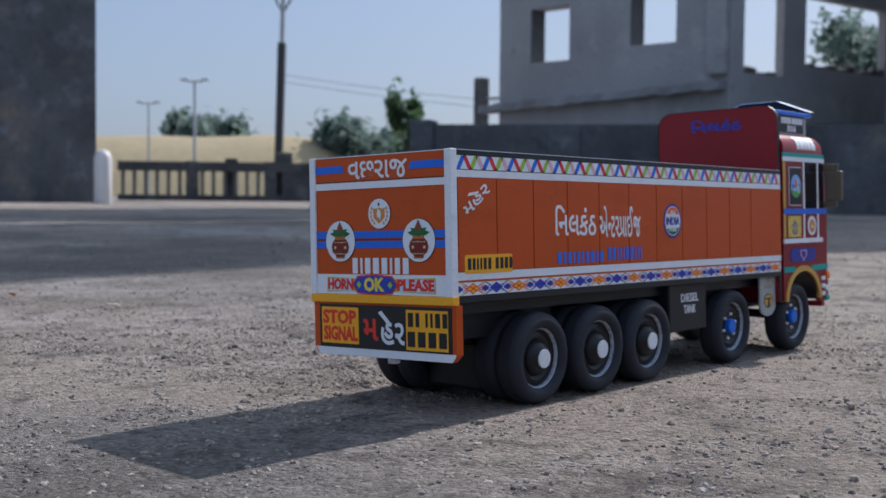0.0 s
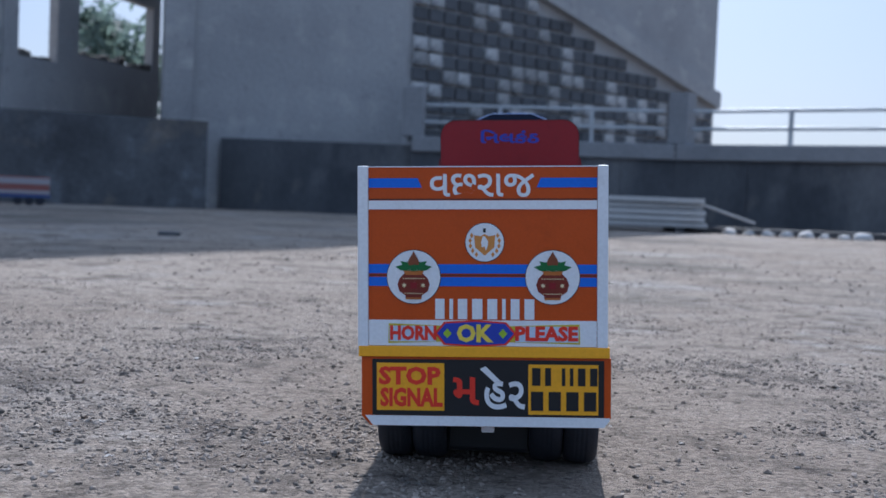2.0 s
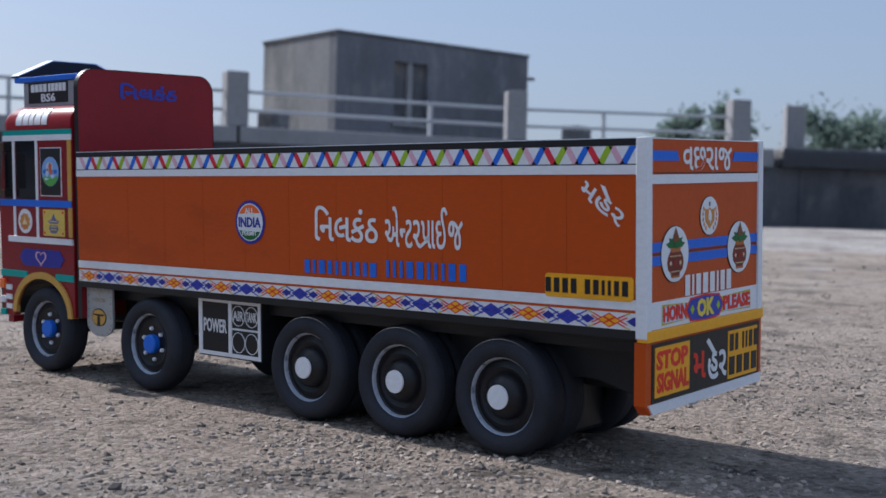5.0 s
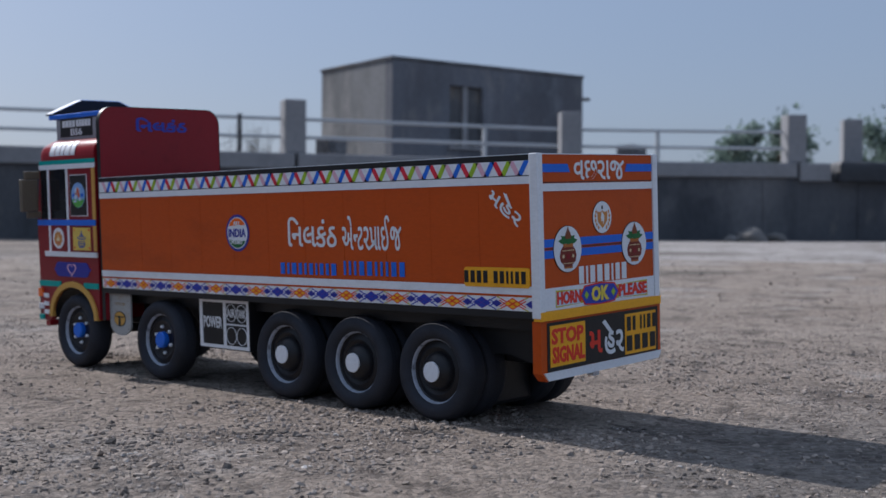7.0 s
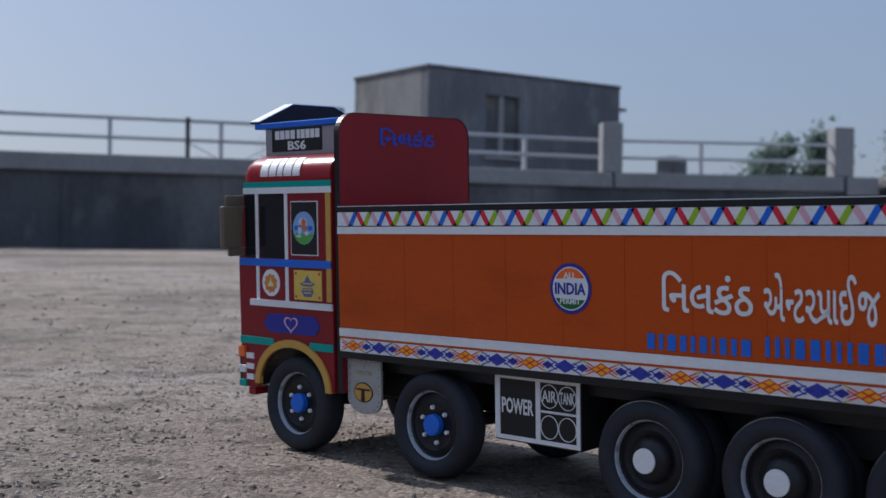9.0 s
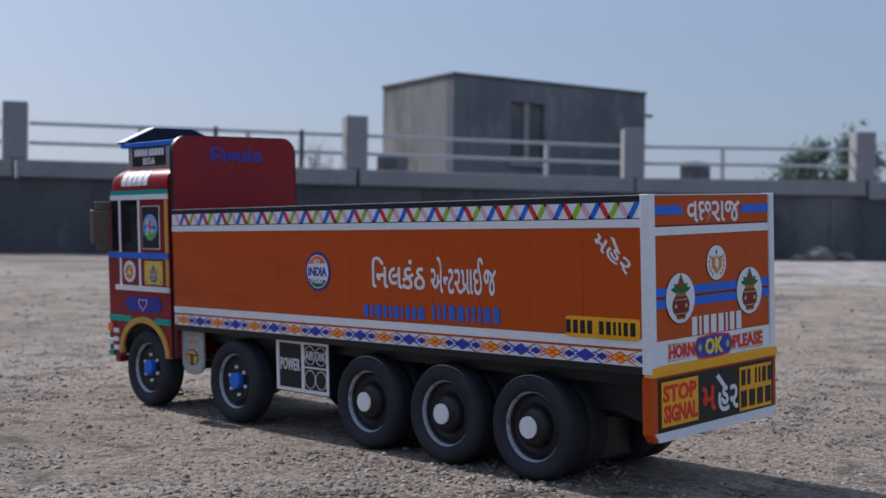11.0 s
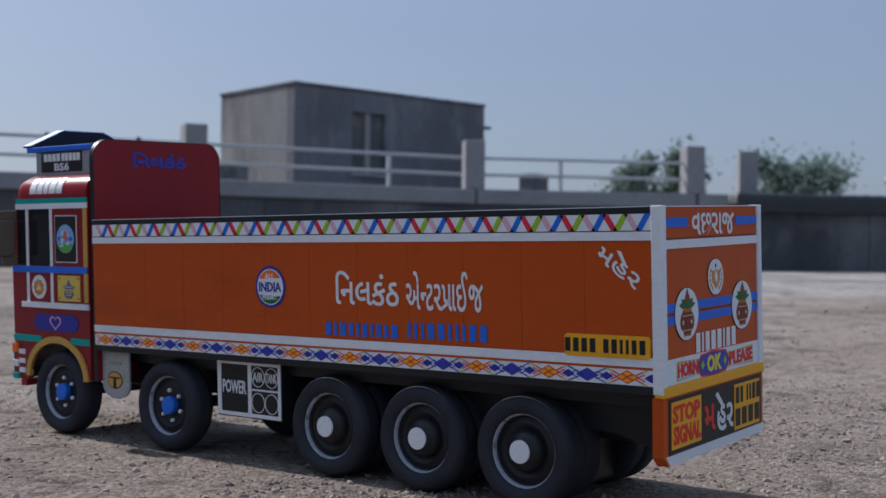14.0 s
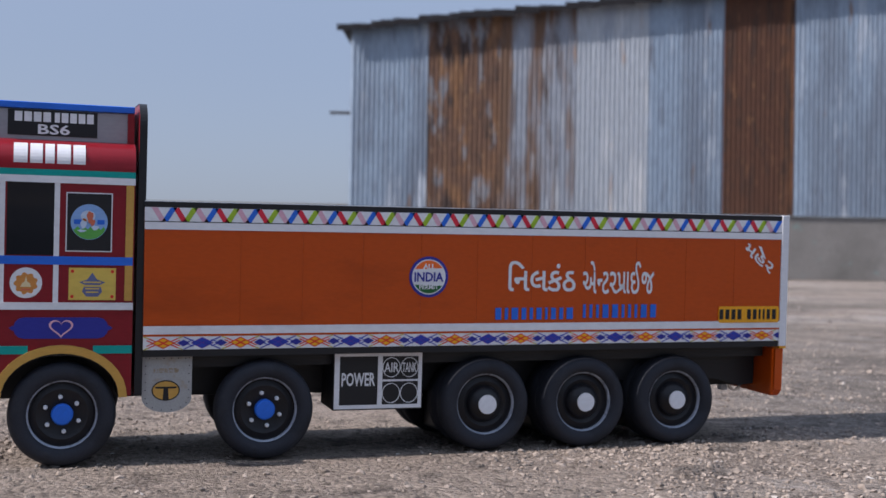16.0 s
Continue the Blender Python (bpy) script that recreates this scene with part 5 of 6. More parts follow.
for cx in (-0.0505, 0.0518):
    cz = 0.1656
    plate("sticker_rim", disc(cx, cz, 0.0202, 48), to_rear, 0, 0.0007, M_BLACK, tail)
    plate("sticker", disc(cx, cz, 0.0197, 48), to_rear, 0.0007, 0.001, M_WHITE, tail, "white round sticker of a leafy pot")
    body = [(-0.006, 0.0035), (-0.0104, -0.001), (-0.012, -0.0055), (-0.0106, -0.0105), (-0.006, -0.0138), (-0.006, -0.0158), (0.006, -0.0158), (0.006, -0.0138), (0.0106, -0.0105), (0.012, -0.0055), (0.0104, -0.001), (0.006, 0.0035)]
    plate("pot", [(cx + a, cz + b) for a, b in body], to_rear, 0.001, 0.0012, M_POT, tail)
    plate("pot_neck", [(cx + a, cz + b) for a, b in ((-0.0075, 0.0045), (-0.006, 0.0015), (0.006, 0.0015), (0.0075, 0.0045))], to_rear, 0.0012, 0.0014, M_COPPER, tail)
    bm = bmesh.new()
    for k in range(9):
        prism(bm, disc(cx - 0.0076 + 0.0019 * k, cz - 0.0012, 0.00055, 8), to_rear, 0.0012, 0.0014)
        prism(bm, disc(cx - 0.0064 + 0.0016 * k, cz - 0.0122, 0.0005, 8), to_rear, 0.0012, 0.0014)
    for s in (-1, 1):
        prism(bm, [(cx + s * 0.007 + (0.0009 + 0.0011 * (i % 2)) * math.cos(math.pi * i / 6), cz - 0.0062 + (0.0009 + 0.0011 * (i % 2)) * math.sin(math.pi * i / 6)) for i in range(12)], to_rear, 0.0012, 0.0014)
    part("pot_dots", bm, M_CREAM, tail)
    plate("pot_foot", rect(cx - 0.0058, cx + 0.0058, cz - 0.0166, cz - 0.0152), to_rear, 0.0012, 0.0014, M_COPPER, tail)
    plate("pot_mark", rect(cx - 0.0024, cx + 0.0024, cz - 0.0086, cz - 0.004), to_rear, 0.0012, 0.0014, M_RED, tail)
    bm = bmesh.new()
    for k, (tu, tv) in enumerate(((-0.0138, 0.0075), (0.0138, 0.0075), (-0.0098, 0.0118), (0.0098, 0.0118), (-0.005, 0.0115), (0.005, 0.0115), (-0.0012, 0.0098), (0.0012, 0.0098))):
        o, e = Vector((cx + tu * 0.25, cz + 0.0038)), Vector((cx + tu, cz + tv))
        d = e - o
        n = Vector((-d.y, d.x)).normalized() * 0.0023
        up = o + d * 0.5 + Vector((0, 0.0014))
        prism(bm, [(p.x, p.y) for p in (o, up + n, e, up - n)], to_rear, 0.001 + 0.00005 * k, 0.00125 + 0.00005 * k)
    part("pot_leaves", bm, M_LEAF, tail)
    plate("coconut", [(cx + a, cz + b) for a, b in ((-0.0035, 0.0088), (-0.0042, 0.0108), (-0.0034, 0.0132), (-0.0013, 0.0165), (0, 0.0192), (0.0013, 0.0165), (0.0034, 0.0132), (0.0042, 0.0108), (0.0035, 0.0088))], to_rear, 0.0014, 0.0016, M_COCONUT, tail)
bars("name_bar", to_rear, -0.0345, 0.0385, 0.1345, 0.1495, 0.0003, (1.8, 0.7, 1.8, 2, 1.9, 0.7, 1.7, 1.9), 0.95, M_WHITE, tail, "white raised mark")
plate("white_band", rect(-0.084, 0.084, 0.1147, 0.1337), to_rear, 0, 0.0009, M_WHITE, tail)
bm = bmesh.new()
prism(bm, [(-0.0695, 0.1165), (-0.069, 0.1312), (-0.03, 0.1297), (-0.005, 0.131), (0.022, 0.1297), (0.0715, 0.1312), (0.072, 0.1165), (0.02, 0.1178), (-0.03, 0.1178)], to_rear, 0.0009, 0.0011)
part("slogan_ground", bm, M_SLOGAN, tail, "yellow-green slogan sticker")
for u0, u1 in ((-0.0685, -0.034), (0.0245, 0.0708)):
    plate("slogan_field", rect(u0, u1, 0.1179, 0.1295), to_rear, 0.0011, 0.00116, M_PALEBLUE, tail)
plate("slogan_oval", [(-0.035, 0.124), (-0.028, 0.1325), (-0.005, 0.134), (0.018, 0.1325), (0.0255, 0.124), (0.018, 0.1155), (-0.005, 0.114), (-0.028, 0.1155)], to_rear, 0.0011, 0.0013, M_SIGNRED, tail)
plate("slogan_oval", [(-0.033, 0.124), (-0.027, 0.1313), (-0.005, 0.1327), (0.017, 0.1313), (0.0235, 0.124), (0.017, 0.1167), (-0.005, 0.1153), (-0.027, 0.1167)], to_rear, 0.0013, 0.0015, M_ROYAL, tail)
text("slogan", "HORN", to_rear, -0.068, -0.0335, 0.1187, 0.1298, 0.0012, M_SIGNRED, tail, "", 0.045)
text("slogan", "OK", to_rear, -0.0185, 0.0085, 0.1175, 0.131, 0.0016, M_LEMON, tail, "", 0.045)
text("slogan", "PLEASE", to_rear, 0.0245, 0.0705, 0.1187, 0.1298, 0.0012, M_SIGNRED, tail, "", 0.045)
for u in (-0.0255, 0.0155):
    plate("slogan_diamond", diamond(u, 0.124, 0.0032, 0.0036), to_rear, 0.0015, 0.0017, M_GREEN, tail)

SH = 0.004
part("yellow_beam", box(-0.0915, 0.0935, -0.0022, 0.006, 0.1065, 0.1144, bevel=0.0005), M_YELLOW, truck, "yellow beam under the tail", m=NOSE)
low = part("bumper_board", prism(bmesh.new(), [(-0.0895, 0.1062), (-0.0895, 0.062), (-0.083, 0.055), (0.0875, 0.055), (0.0945, 0.062), (0.0945, 0.1062)], to_rear, -0.009, 0.0), M_ORANGE, truck, "orange bumper board with sign plates")
cx0 = SH
plate("sign_panel", rect(cx0 - 0.0855, cx0 + 0.0855, 0.0628, 0.1045), to_rear, 0, 0.0006, M_BLACK, low)
plate("stop_plate", rect(cx0 - 0.0821, cx0 - 0.0318, 0.0665, 0.1018), to_rear, 0.0006, 0.001, M_YELLOW, low)
text("stop_text", "STOP", to_rear, cx0 - 0.0805, cx0 - 0.0345, 0.0855, 0.0992, 0.0009, M_SIGNRED, low, "", 0.042)
text("stop_text", "SIGNAL", to_rear, cx0 - 0.0795, cx0 - 0.033, 0.0692, 0.0835, 0.0009, M_SIGNRED, low, "", 0.042)
text("sign_letter", "મ", to_rear, cx0 - 0.0254, cx0 - 0.006, 0.0711, 0.0919, 0.0005, M_SIGNRED, low, "red painted letter", 0.02)
text("sign_letter", MAHER[1:], to_rear, cx0 - 0.0055, cx0 + 0.0278, 0.068, 0.0998, 0.0005, M_WHITE, low, "white painted letters", 0.02)
plate("number_plate", rect(cx0 + 0.0302, cx0 + 0.0813, 0.0645, 0.1015), to_rear, 0.0006, 0.001, M_YELLOW, low)
bars("plate_mark", to_rear, cx0 + 0.033, cx0 + 0.0785, 0.086, 0.099, 0.001, (1.7, 1.2, -0.3, 0.7, 0.7, 1.5, 1.5), 0.95, M_BLACK, low)
bars("plate_mark", to_rear, cx0 + 0.0322, cx0 + 0.0798, 0.0675, 0.0815, 0.001, (2, 2, 2, 2), 0.9, M_BLACK, low)
plate("white_edge", [(-0.0868, 0.0625), (-0.081, 0.0553), (0.0895, 0.0553), (0.0935, 0.0605), (0.0935, 0.0625)], to_rear, 0, 0.0012, M_WHITE, low)

# cab
XC = 0.0895
part("cab_body", box(-XC + 0.0005, XC - 0.0005, 0.668, 0.795, 0.112, 0.266), M_RED, truck, "dark red cab with painted bands", m=CABM)
AC, AZ = 0.7275, 0.071
arch_in = [(AC + 0.049 * math.cos(radians(a)), AZ + 0.039 * math.sin(radians(a))) for a in range(0, 181, 10)]
arch_out = [(AC + 0.056 * math.cos(radians(a)), AZ + 0.0462 * math.sin(radians(a))) for a in range(0, 181, 10)]
for to0, sg in ((to_left, -1), (to_right, 1)):
    def tc(u, v, w, to0=to0):
        return to0(u, v, w - (X0 - XC))
    sidep = part("cab_side", prism(bmesh.new(), [(0.668, 0.072), (0.668, 0.269), (0.797, 0.269), (0.808, 0.19), (0.806, 0.066), (0.785, 0.066), (0.7785, 0.071)] + arch_in[1:-1] + [(0.6785, 0.072)], tc, -0.006, 0.0012), M_RED, truck, m=CABM)
    part("wheel_arch", ring_strip(bmesh.new(), arch_out, arch_in, tc, -0.01, 0.0035, closed=False), M_OCHRE, sidep, "ochre wheel arch band")
    part("arch_liner", ring_strip(bmesh.new(), [(a, b - 0.0005) for a, b in arch_in], [(a, b - 0.002) for a, b in arch_in], tc, -0.055, -0.001, closed=False), M_BLACK, sidep)
    P = 0.0012
    plate("teal_band", rect(0.668, 0.797, 0.2635, 0.269), tc, P, P + 0.0012, M_TEAL, sidep)
    plate("white_band", rect(0.668, 0.798, 0.2575, 0.2635), tc, P, P + 0.0014, M_WHITE, sidep)
    plate("yellow_band", rect(0.669, 0.6755, 0.156, 0.2575), tc, P, P + 0.001, M_OCHRE, sidep)
    # dark plates put the unlit cab interior into the colour
    plate("dark_window_plate", rect(0.7355, 0.774, 0.195, 0.2575), tc, P - 0.0002, P + 0.0002, M_GLASS, sidep, "dark plate in place of the open side window")
    plate("dark_window_plate", rect(0.781, 0.797, 0.195, 0.2575), tc, P - 0.0002, P + 0.0002, M_GLASS, sidep)
    for a in (0.731, 0.7755):
        plate("white_pillar", rect(a, a + 0.0045, 0.154, 0.2575), tc, P, P + 0.0007, M_WHITE, sidep)
    plate("blue_band", rect(0.669, 0.806, 0.187, 0.1942), tc, P, P + 0.0012, M_BLUE, sidep)
    plate("picture_edge", rect(0.687, 0.7258, 0.1985, 0.25), tc, P, P + 0.0008, M_WHITE, sidep)
    plate("picture_ground", rect(0.688, 0.7248, 0.1995, 0.249), tc, P + 0.0008, P + 0.0011, M_BLACK, sidep, "black picture panel with a white edge")
    plate("picture_disc", disc(0.7064, 0.2245, 0.0155), tc, P + 0.0011, P + 0.0013, M_SKYBLUE, sidep)
    plate("picture_cloud", disc(0.7075, 0.2295, 0.0062, 24, 0.8), tc, P + 0.0013, P + 0.00145, M_PALEBLUE, sidep)
    foot = [(0.7064 + 0.0151 * math.cos(radians(a)), 0.2245 + 0.0151 * math.sin(radians(a))) for a in range(205, 336, 10)]
    ragged = [(0.7064 + 0.0137 * (0.9 - 0.2 * k), 0.2185 + (0.0022 if k % 2 else -0.0006)) for k in range(10)]
    plate("picture_foot", foot + ragged, tc, P + 0.00145, P + 0.0016, M_GRASS, sidep)
    for s in (-1, 1):
        plate("picture_mark", rect(0.7064 + s * 0.0098 - 0.003, 0.7064 + s * 0.0098 + 0.003, 0.2225, 0.2265), tc, P + 0.00145, P + 0.0016, M_BLUE, sidep)
    for du, dv, a, b, m in ((0.0048, -0.0022, 0.0026, 0.0036, M_PALEBLUE), (-0.005, -0.005, 0.003, 0.002, M_PALEBLUE), (-0.0006, 0.0042, 0.0026, 0.005, M_BLUSH), (-0.0026, -0.0004, 0.0022, 0.003, M_BLUSH), (0.0042, 0.0003, 0.0017, 0.0028, M_COPPER), (0.006, -0.0078, 0.0035, 0.0011, M_PALEBLUE)):
        zl = P + 0.0016 + 0.00012 * (3 + (du > 0))
        plate("picture_mark", [(0.7064 + du + a * math.cos(t) * (1 + 0.2 * math.sin(3 * t)), 0.2245 + dv + b * math.sin(t) * (1 + 0.15 * math.cos(5 * t))) for t in [2 * math.pi * i / 18 for i in range(18)]], tc, P + 0.0016, zl + 0.00004 * int(900 * abs(dv)), m, sidep)
    plate("round_sticker", disc(0.7575, 0.171, 0.0132), tc, P, P + 0.0007, M_WHITE, sidep, "white round sticker with a gold emblem")
    plate("sticker_mark", [(0.7575 + (0.0092 + 0.0009 * math.cos(9 * t)) * math.cos(t), 0.1705 + (0.0088 + 0.0009 * math.cos(9 * t)) * math.sin(t)) for t in [2 * math.pi * i / 54 for i in range(54)]], tc, P + 0.0007, P + 0.0009, M_GOLD, sidep)
    plate("sticker_mark", [(0.7575 + a, 0.1705 + b) for a, b in ((-0.0045, -0.003), (0.0045, -0.003), (0.003, 0.0005), (0.0012, 0.0015), (0, 0.0062), (-0.0012, 0.0015), (-0.003, 0.0005))], tc, P + 0.0009, P + 0.0011, M_CREAM, sidep)
    plate("sticker_mark", rect(0.7538, 0.7612, 0.1645, 0.166), tc, P + 0.0009, P + 0.0011, M_BLUSH, sidep)
    plate("square_sticker", rect(0.683, 0.7225, 0.1565, 0.1845), tc, P, P + 0.0007, M_MAIZE, sidep, "yellow square sticker with a blue pot emblem")
    for a, b in ((0.686, 0.1595), (0.7195, 0.1595), (0.686, 0.1815), (0.7195, 0.1815)):
        plate("sticker_corner", disc(a, b, 0.0015, 10), tc, P + 0.0007, P + 0.0009, M_SIGNRED, sidep)
    bm = bmesh.new()
    prism(bm, [(0.7028 + a, 0.168 + b) for a, b in ((-0.011, 0.004), (-0.004, 0.0065), (0, 0.0125), (0.004, 0.0065), (0.011, 0.004), (0.006, 0.0015), (-0.006, 0.0015))], tc, P + 0.0007, P + 0.0009)
    prism(bm, [(0.7028 + a, 0.168 + b) for a, b in ((-0.007, 0), (0.007, 0), (0.0085, -0.004), (0.005, -0.0085), (-0.005, -0.0085), (-0.0085, -0.004))], tc, P + 0.0007, P + 0.0009)
    part("sticker_pot", bm, M_SLATE, sidep)
    for dv, hw in ((-0.0022, 0.0058), (-0.0052, 0.0052), (0.0035, 0.0075)):
        plate("sticker_line", rect(0.7028 - hw, 0.7028 + hw, 0.168 + dv, 0.1686 + dv + 0.0005), tc, P + 0.0009, P + 0.001, M_MAIZE, sidep)
    plate("white_band", rect(0.668, 0.789, 0.148, 0.1542), tc, P, P + 0.0022, M_WHITE, sidep)
    plate("plaque", soft(0.6885, 0.767, 0.1228, 0.1412, 0.0085), tc, P, P + 0.0008, M_NAVY, sidep, "dark blue painted plaque")
    for a, b in ((0.6885, -1), (0.767, 1)):
        plate("plaque_tip", [(a, 0.1295), (a + b * 0.0038, 0.132), (a, 0.1345)][::b], tc, P, P + 0.0007, M_NAVY, sidep)
    hr = [(0.0102 / 16 * 16 * math.sin(t) ** 3, 0.0102 / 16 * (13 * math.cos(t) - 5 * math.cos(2 * t) - 2 * math.cos(3 * t) - math.cos(4 * t))) for t in [2 * math.pi * i / 30 for i in range(30)]]
    part("heart", ring_strip(bmesh.new(), [(0.728 + a, 0.1325 + b * 0.85) for a, b in hr], [(0.728 + a * 0.82, 0.1325 + b * 0.69) for a, b in hr], tc, P + 0.0008, P + 0.0013), M_PINK, sidep, "pink heart outline")
    plate("teal_band", rect(0.668, 0.701, 0.1095, 0.1165), tc, P, P + 0.0012, M_TEAL, sidep)
    plate("teal_band", rect(0.755, 0.807, 0.1095, 0.1165), tc, P, P + 0.0012, M_TEAL, sidep)
    # front corner lamps
    for k in range(3):
        plate("lamp_bar", rect(0.7865, 0.7975, 0.0735 + 0.0105 * k, 0.079 + 0.0105 * k), tc, P, P + 0.0015, M_WHITE, sidep)
    plate("indicator", rect(0.799, 0.808, 0.096, 0.106), tc, P, P + 0.003, M_LAMP, sidep, "orange indicator lens")
    plate("lamp_bar", rect(0.799, 0.808, 0.08, 0.087), tc, P, P + 0.0025, M_WHITE, sidep)
    plate("lamp_foot", rect(0.798, 0.808, 0.066, 0.0725), tc, P, P + 0.0025, M_TEAL, sidep)
    plate("front_step", rect(0.786, 0.796, 0.0585, 0.0655), tc, -0.02, P, M_RED, sidep)
    # mirror
    mr = part("mirror", box(*sorted((sg * 0.094, sg * 0.118)), 0.797, 0.803, 0.205, 0.246, bevel=0.002), M_MIRROR, truck, "olive brown wing mirror", m=CABM)
    part("mirror_arm", box(*sorted((sg * 0.088, sg * 0.112)), 0.7985, 0.8015, 0.2463, 0.2563, bevel=0.001), M_MIRROR, mr)
    part("mirror_arm", box(*sorted((sg * 0.088, sg * 0.11)), 0.7985, 0.8015, 0.1965, 0.2047, bevel=0.001), M_MIRROR, mr)
    # mud flap
    fl = [(0.6135, 0.1075), (0.6135, 0.068)] + [(0.6355 - 0.022 * math.cos(radians(a)), 0.068 - 0.0135 * math.sin(radians(a))) for a in range(15, 180, 15)] + [(0.6575, 0.068), (0.6575, 0.1075)]
    flap = part("mud_flap", prism(bmesh.new(), fl, tc, -0.009, -0.0065), M_FLAP, truck, "worn grey mud flap with an oval emblem", m=Matrix.Translation((0, 0.007, -0.002)))
    plate("flap_oval", disc(0.6365, 0.0745, 0.0125, 30, 0.74), tc, -0.0065, -0.0061, M_BLACK, flap)
    plate("flap_oval", disc(0.6365, 0.0745, 0.0114, 30, 0.72), tc, -0.0061, -0.0058, M_OCHRE, flap)
    bm = bmesh.new()
    for k in range(6):
        for a in (0.6162, 0.6545):
            prism(bm, disc(a, 0.0675 + 0.0073 * k, 0.0005, 6), tc, -0.0065, -0.0061)
        prism(bm, disc(0.6195 + 0.0064 * k, 0.1035, 0.0005, 6), tc, -0.0065, -0.0061)
        ang = radians(200 + 28 * k)
        prism(bm, disc(0.6355 + 0.0185 * math.cos(ang), 0.0665 + 0.0098 * math.sin(ang), 0.0005, 6), tc, -0.0065, -0.0061)
    part("rivet_dots", bm, M_RIM, flap)
    bars("faded_mark", tc, 0.6255, 0.6475, 0.0905, 0.0945, -0.0065, (2, 2, 1.5, 2, 2), 0.35, M_FADED, flap, "faded brown mark", 0.0003)
    plate("flap_mark", [(0.6265, 0.078), (0.6465, 0.078), (0.6455, 0.0765), (0.6385, 0.0762), (0.6392, 0.0662), (0.6338, 0.0662), (0.6345, 0.0762), (0.6275, 0.0765)], tc, -0.0058, -0.0056, M_BLACK, flap)
part("cab_front", box(-XC + 0.0005, XC - 0.0005, 0.7955, 0.807, 0.11, 0.19, bevel=0.002), M_RED, truck, m=CABM)
part("windscreen", box(-0.08, 0.08, 0.7955, 0.799, 0.193, 0.255), M_GLASS, truck, m=CABM)
part("front_bumper", box(-0.09, 0.09, 0.797, 0.812, 0.068, 0.107, bevel=0.002), M_BLACK, truck, m=CABM)

# rounded cornice
rs = []
bm = bmesh.new()
prof = [(0.0895 + 0.0025, 0.269), (0.092, 0.276)] + [(0.066 + 0.026 * math.cos(radians(a)), 0.276 + 0.0195 * math.sin(radians(a))) for a in range(15, 91, 15)]
prof = prof + [(-a, b) for a, b in prof[::-1]]
for y, k, dz in ((0.668, 1, 0), (0.786, 1, 0), (0.794, 0.985, 0.002), (0.799, 0.95, 0.006)):
    rs.append([bm.verts.new((a * k, y, b - dz * (b - 0.269) / 0.0265)) for a, b in prof])
for p, q in zip(rs, rs[1:]):
    for i in range(len(prof)):
        j = (i + 1) % len(prof)
        bm.faces.new((p[i], p[j], q[j], q[i]))
bm.faces.new(rs[0])
bm.faces.new(rs[-1][::-1])
corn = part("roof_cornice", bm, M_RED, truck, "rounded glossy red roof edge", smooth=True, m=CABM)
hb = part("roof_box", box(-0.072, 0.072, 0.6685, 0.786, 0.294, 0.3215, bevel=0.001), M_GREY, truck, "grey roof box with a black sign plate", m=CABM)
for sg in (-1, 1):
    def tr(u, v, w, sg=sg):
        return (sg * (0.072 + w), u, v)

    def on_cornice(u, v, w, sg=sg):
        t = max(0.0, min(1.0, (v - 0.276) / 0.0195))
        return (sg * (0.066 + (0.026 + w) * math.sqrt(max(0.0, 1 - t * t))), u, v + w * t)
    plate("red_edge", rect(0.6686, 0.6745, 0.2945, 0.3213), tr, 0, 0.0012, M_RED, hb, "red painted edge of the roof box")
    plate("sign_plate", rect(0.7004, 0.775, 0.2985, 0.3207), tr, 0, 0.0006, M_BLACK, hb)
    rd = 1 if sg > 0 else -1
    a0, a1, b0, b1 = (0.706, 0.736, 0.739, 0.7717) if sg > 0 else (0.7396, 0.7695, 0.7037, 0.7364)
    bars("sign_bar", tr, a0, a1, 0.3105, 0.319, 0.0006, (2, 2, 2, 2), 0.5, M_WHITE, hb)
    bars("sign_bar", tr, b0, b1, 0.3105, 0.319, 0.0006, (2, 2, 2, 2, 1.5), 0.5, M_WHITE, hb)
    text("sign_text", "BS6", tr, *((0.7252, 0.7519) if sg > 0 else (0.7235, 0.7502)), 0.2998, 0.3086, 0.0006, M_WHITE, hb, "", 0.02, 0, rd)
    u = 0.7105
    for wd in (2, 2.2, 1.5, 2, 2.2):
        w1 = wd * 0.0051
        vs = [0.274 + 0.0028 * i for i in range(7)]
        bm = bmesh.new()
        cols = [[[bm.verts.new(on_cornice(a, v, w)) for v in vs] for a in (u, u + w1)] for w in (-0.0006, 0.0006)]
        for i in range(6):
            for k in (0, 1):
                bm.faces.new((cols[k][0][i], cols[k][1][i], cols[k][1][i + 1], cols[k][0][i + 1]))
                bm.faces.new((cols[0][k][i], cols[1][k][i], cols[1][k][i + 1], cols[0][k][i + 1]))
        for i in (0, 6):
            bm.faces.new((cols[0][0][i], cols[0][1][i], cols[1][1][i], cols[1][0][i]))
        part("cornice_bar", bm, M_WHITE, corn, "white painted mark")
        u += w1 + 0.0021
part("roof_trim", box(-0.0745, 0.0745, 0.6685, 0.8, 0.3217, 0.3275, bevel=0.0008), M_BLUE, truck, "blue roof trim", m=CABM)
ped = [(-0.0745, 0.3277), (0.0745, 0.3277), (0.0745, 0.3292), (0.026, 0.3488), (-0.03, 0.3488), (-0.0745, 0.3292)]
pb = part("roof_pediment", prism(bmesh.new(), ped, lambda u, v, w: (u, w, v), 0.7925, 0.806), M_CANVAS, truck, "black gabled board at the front of the roof", m=CABM)
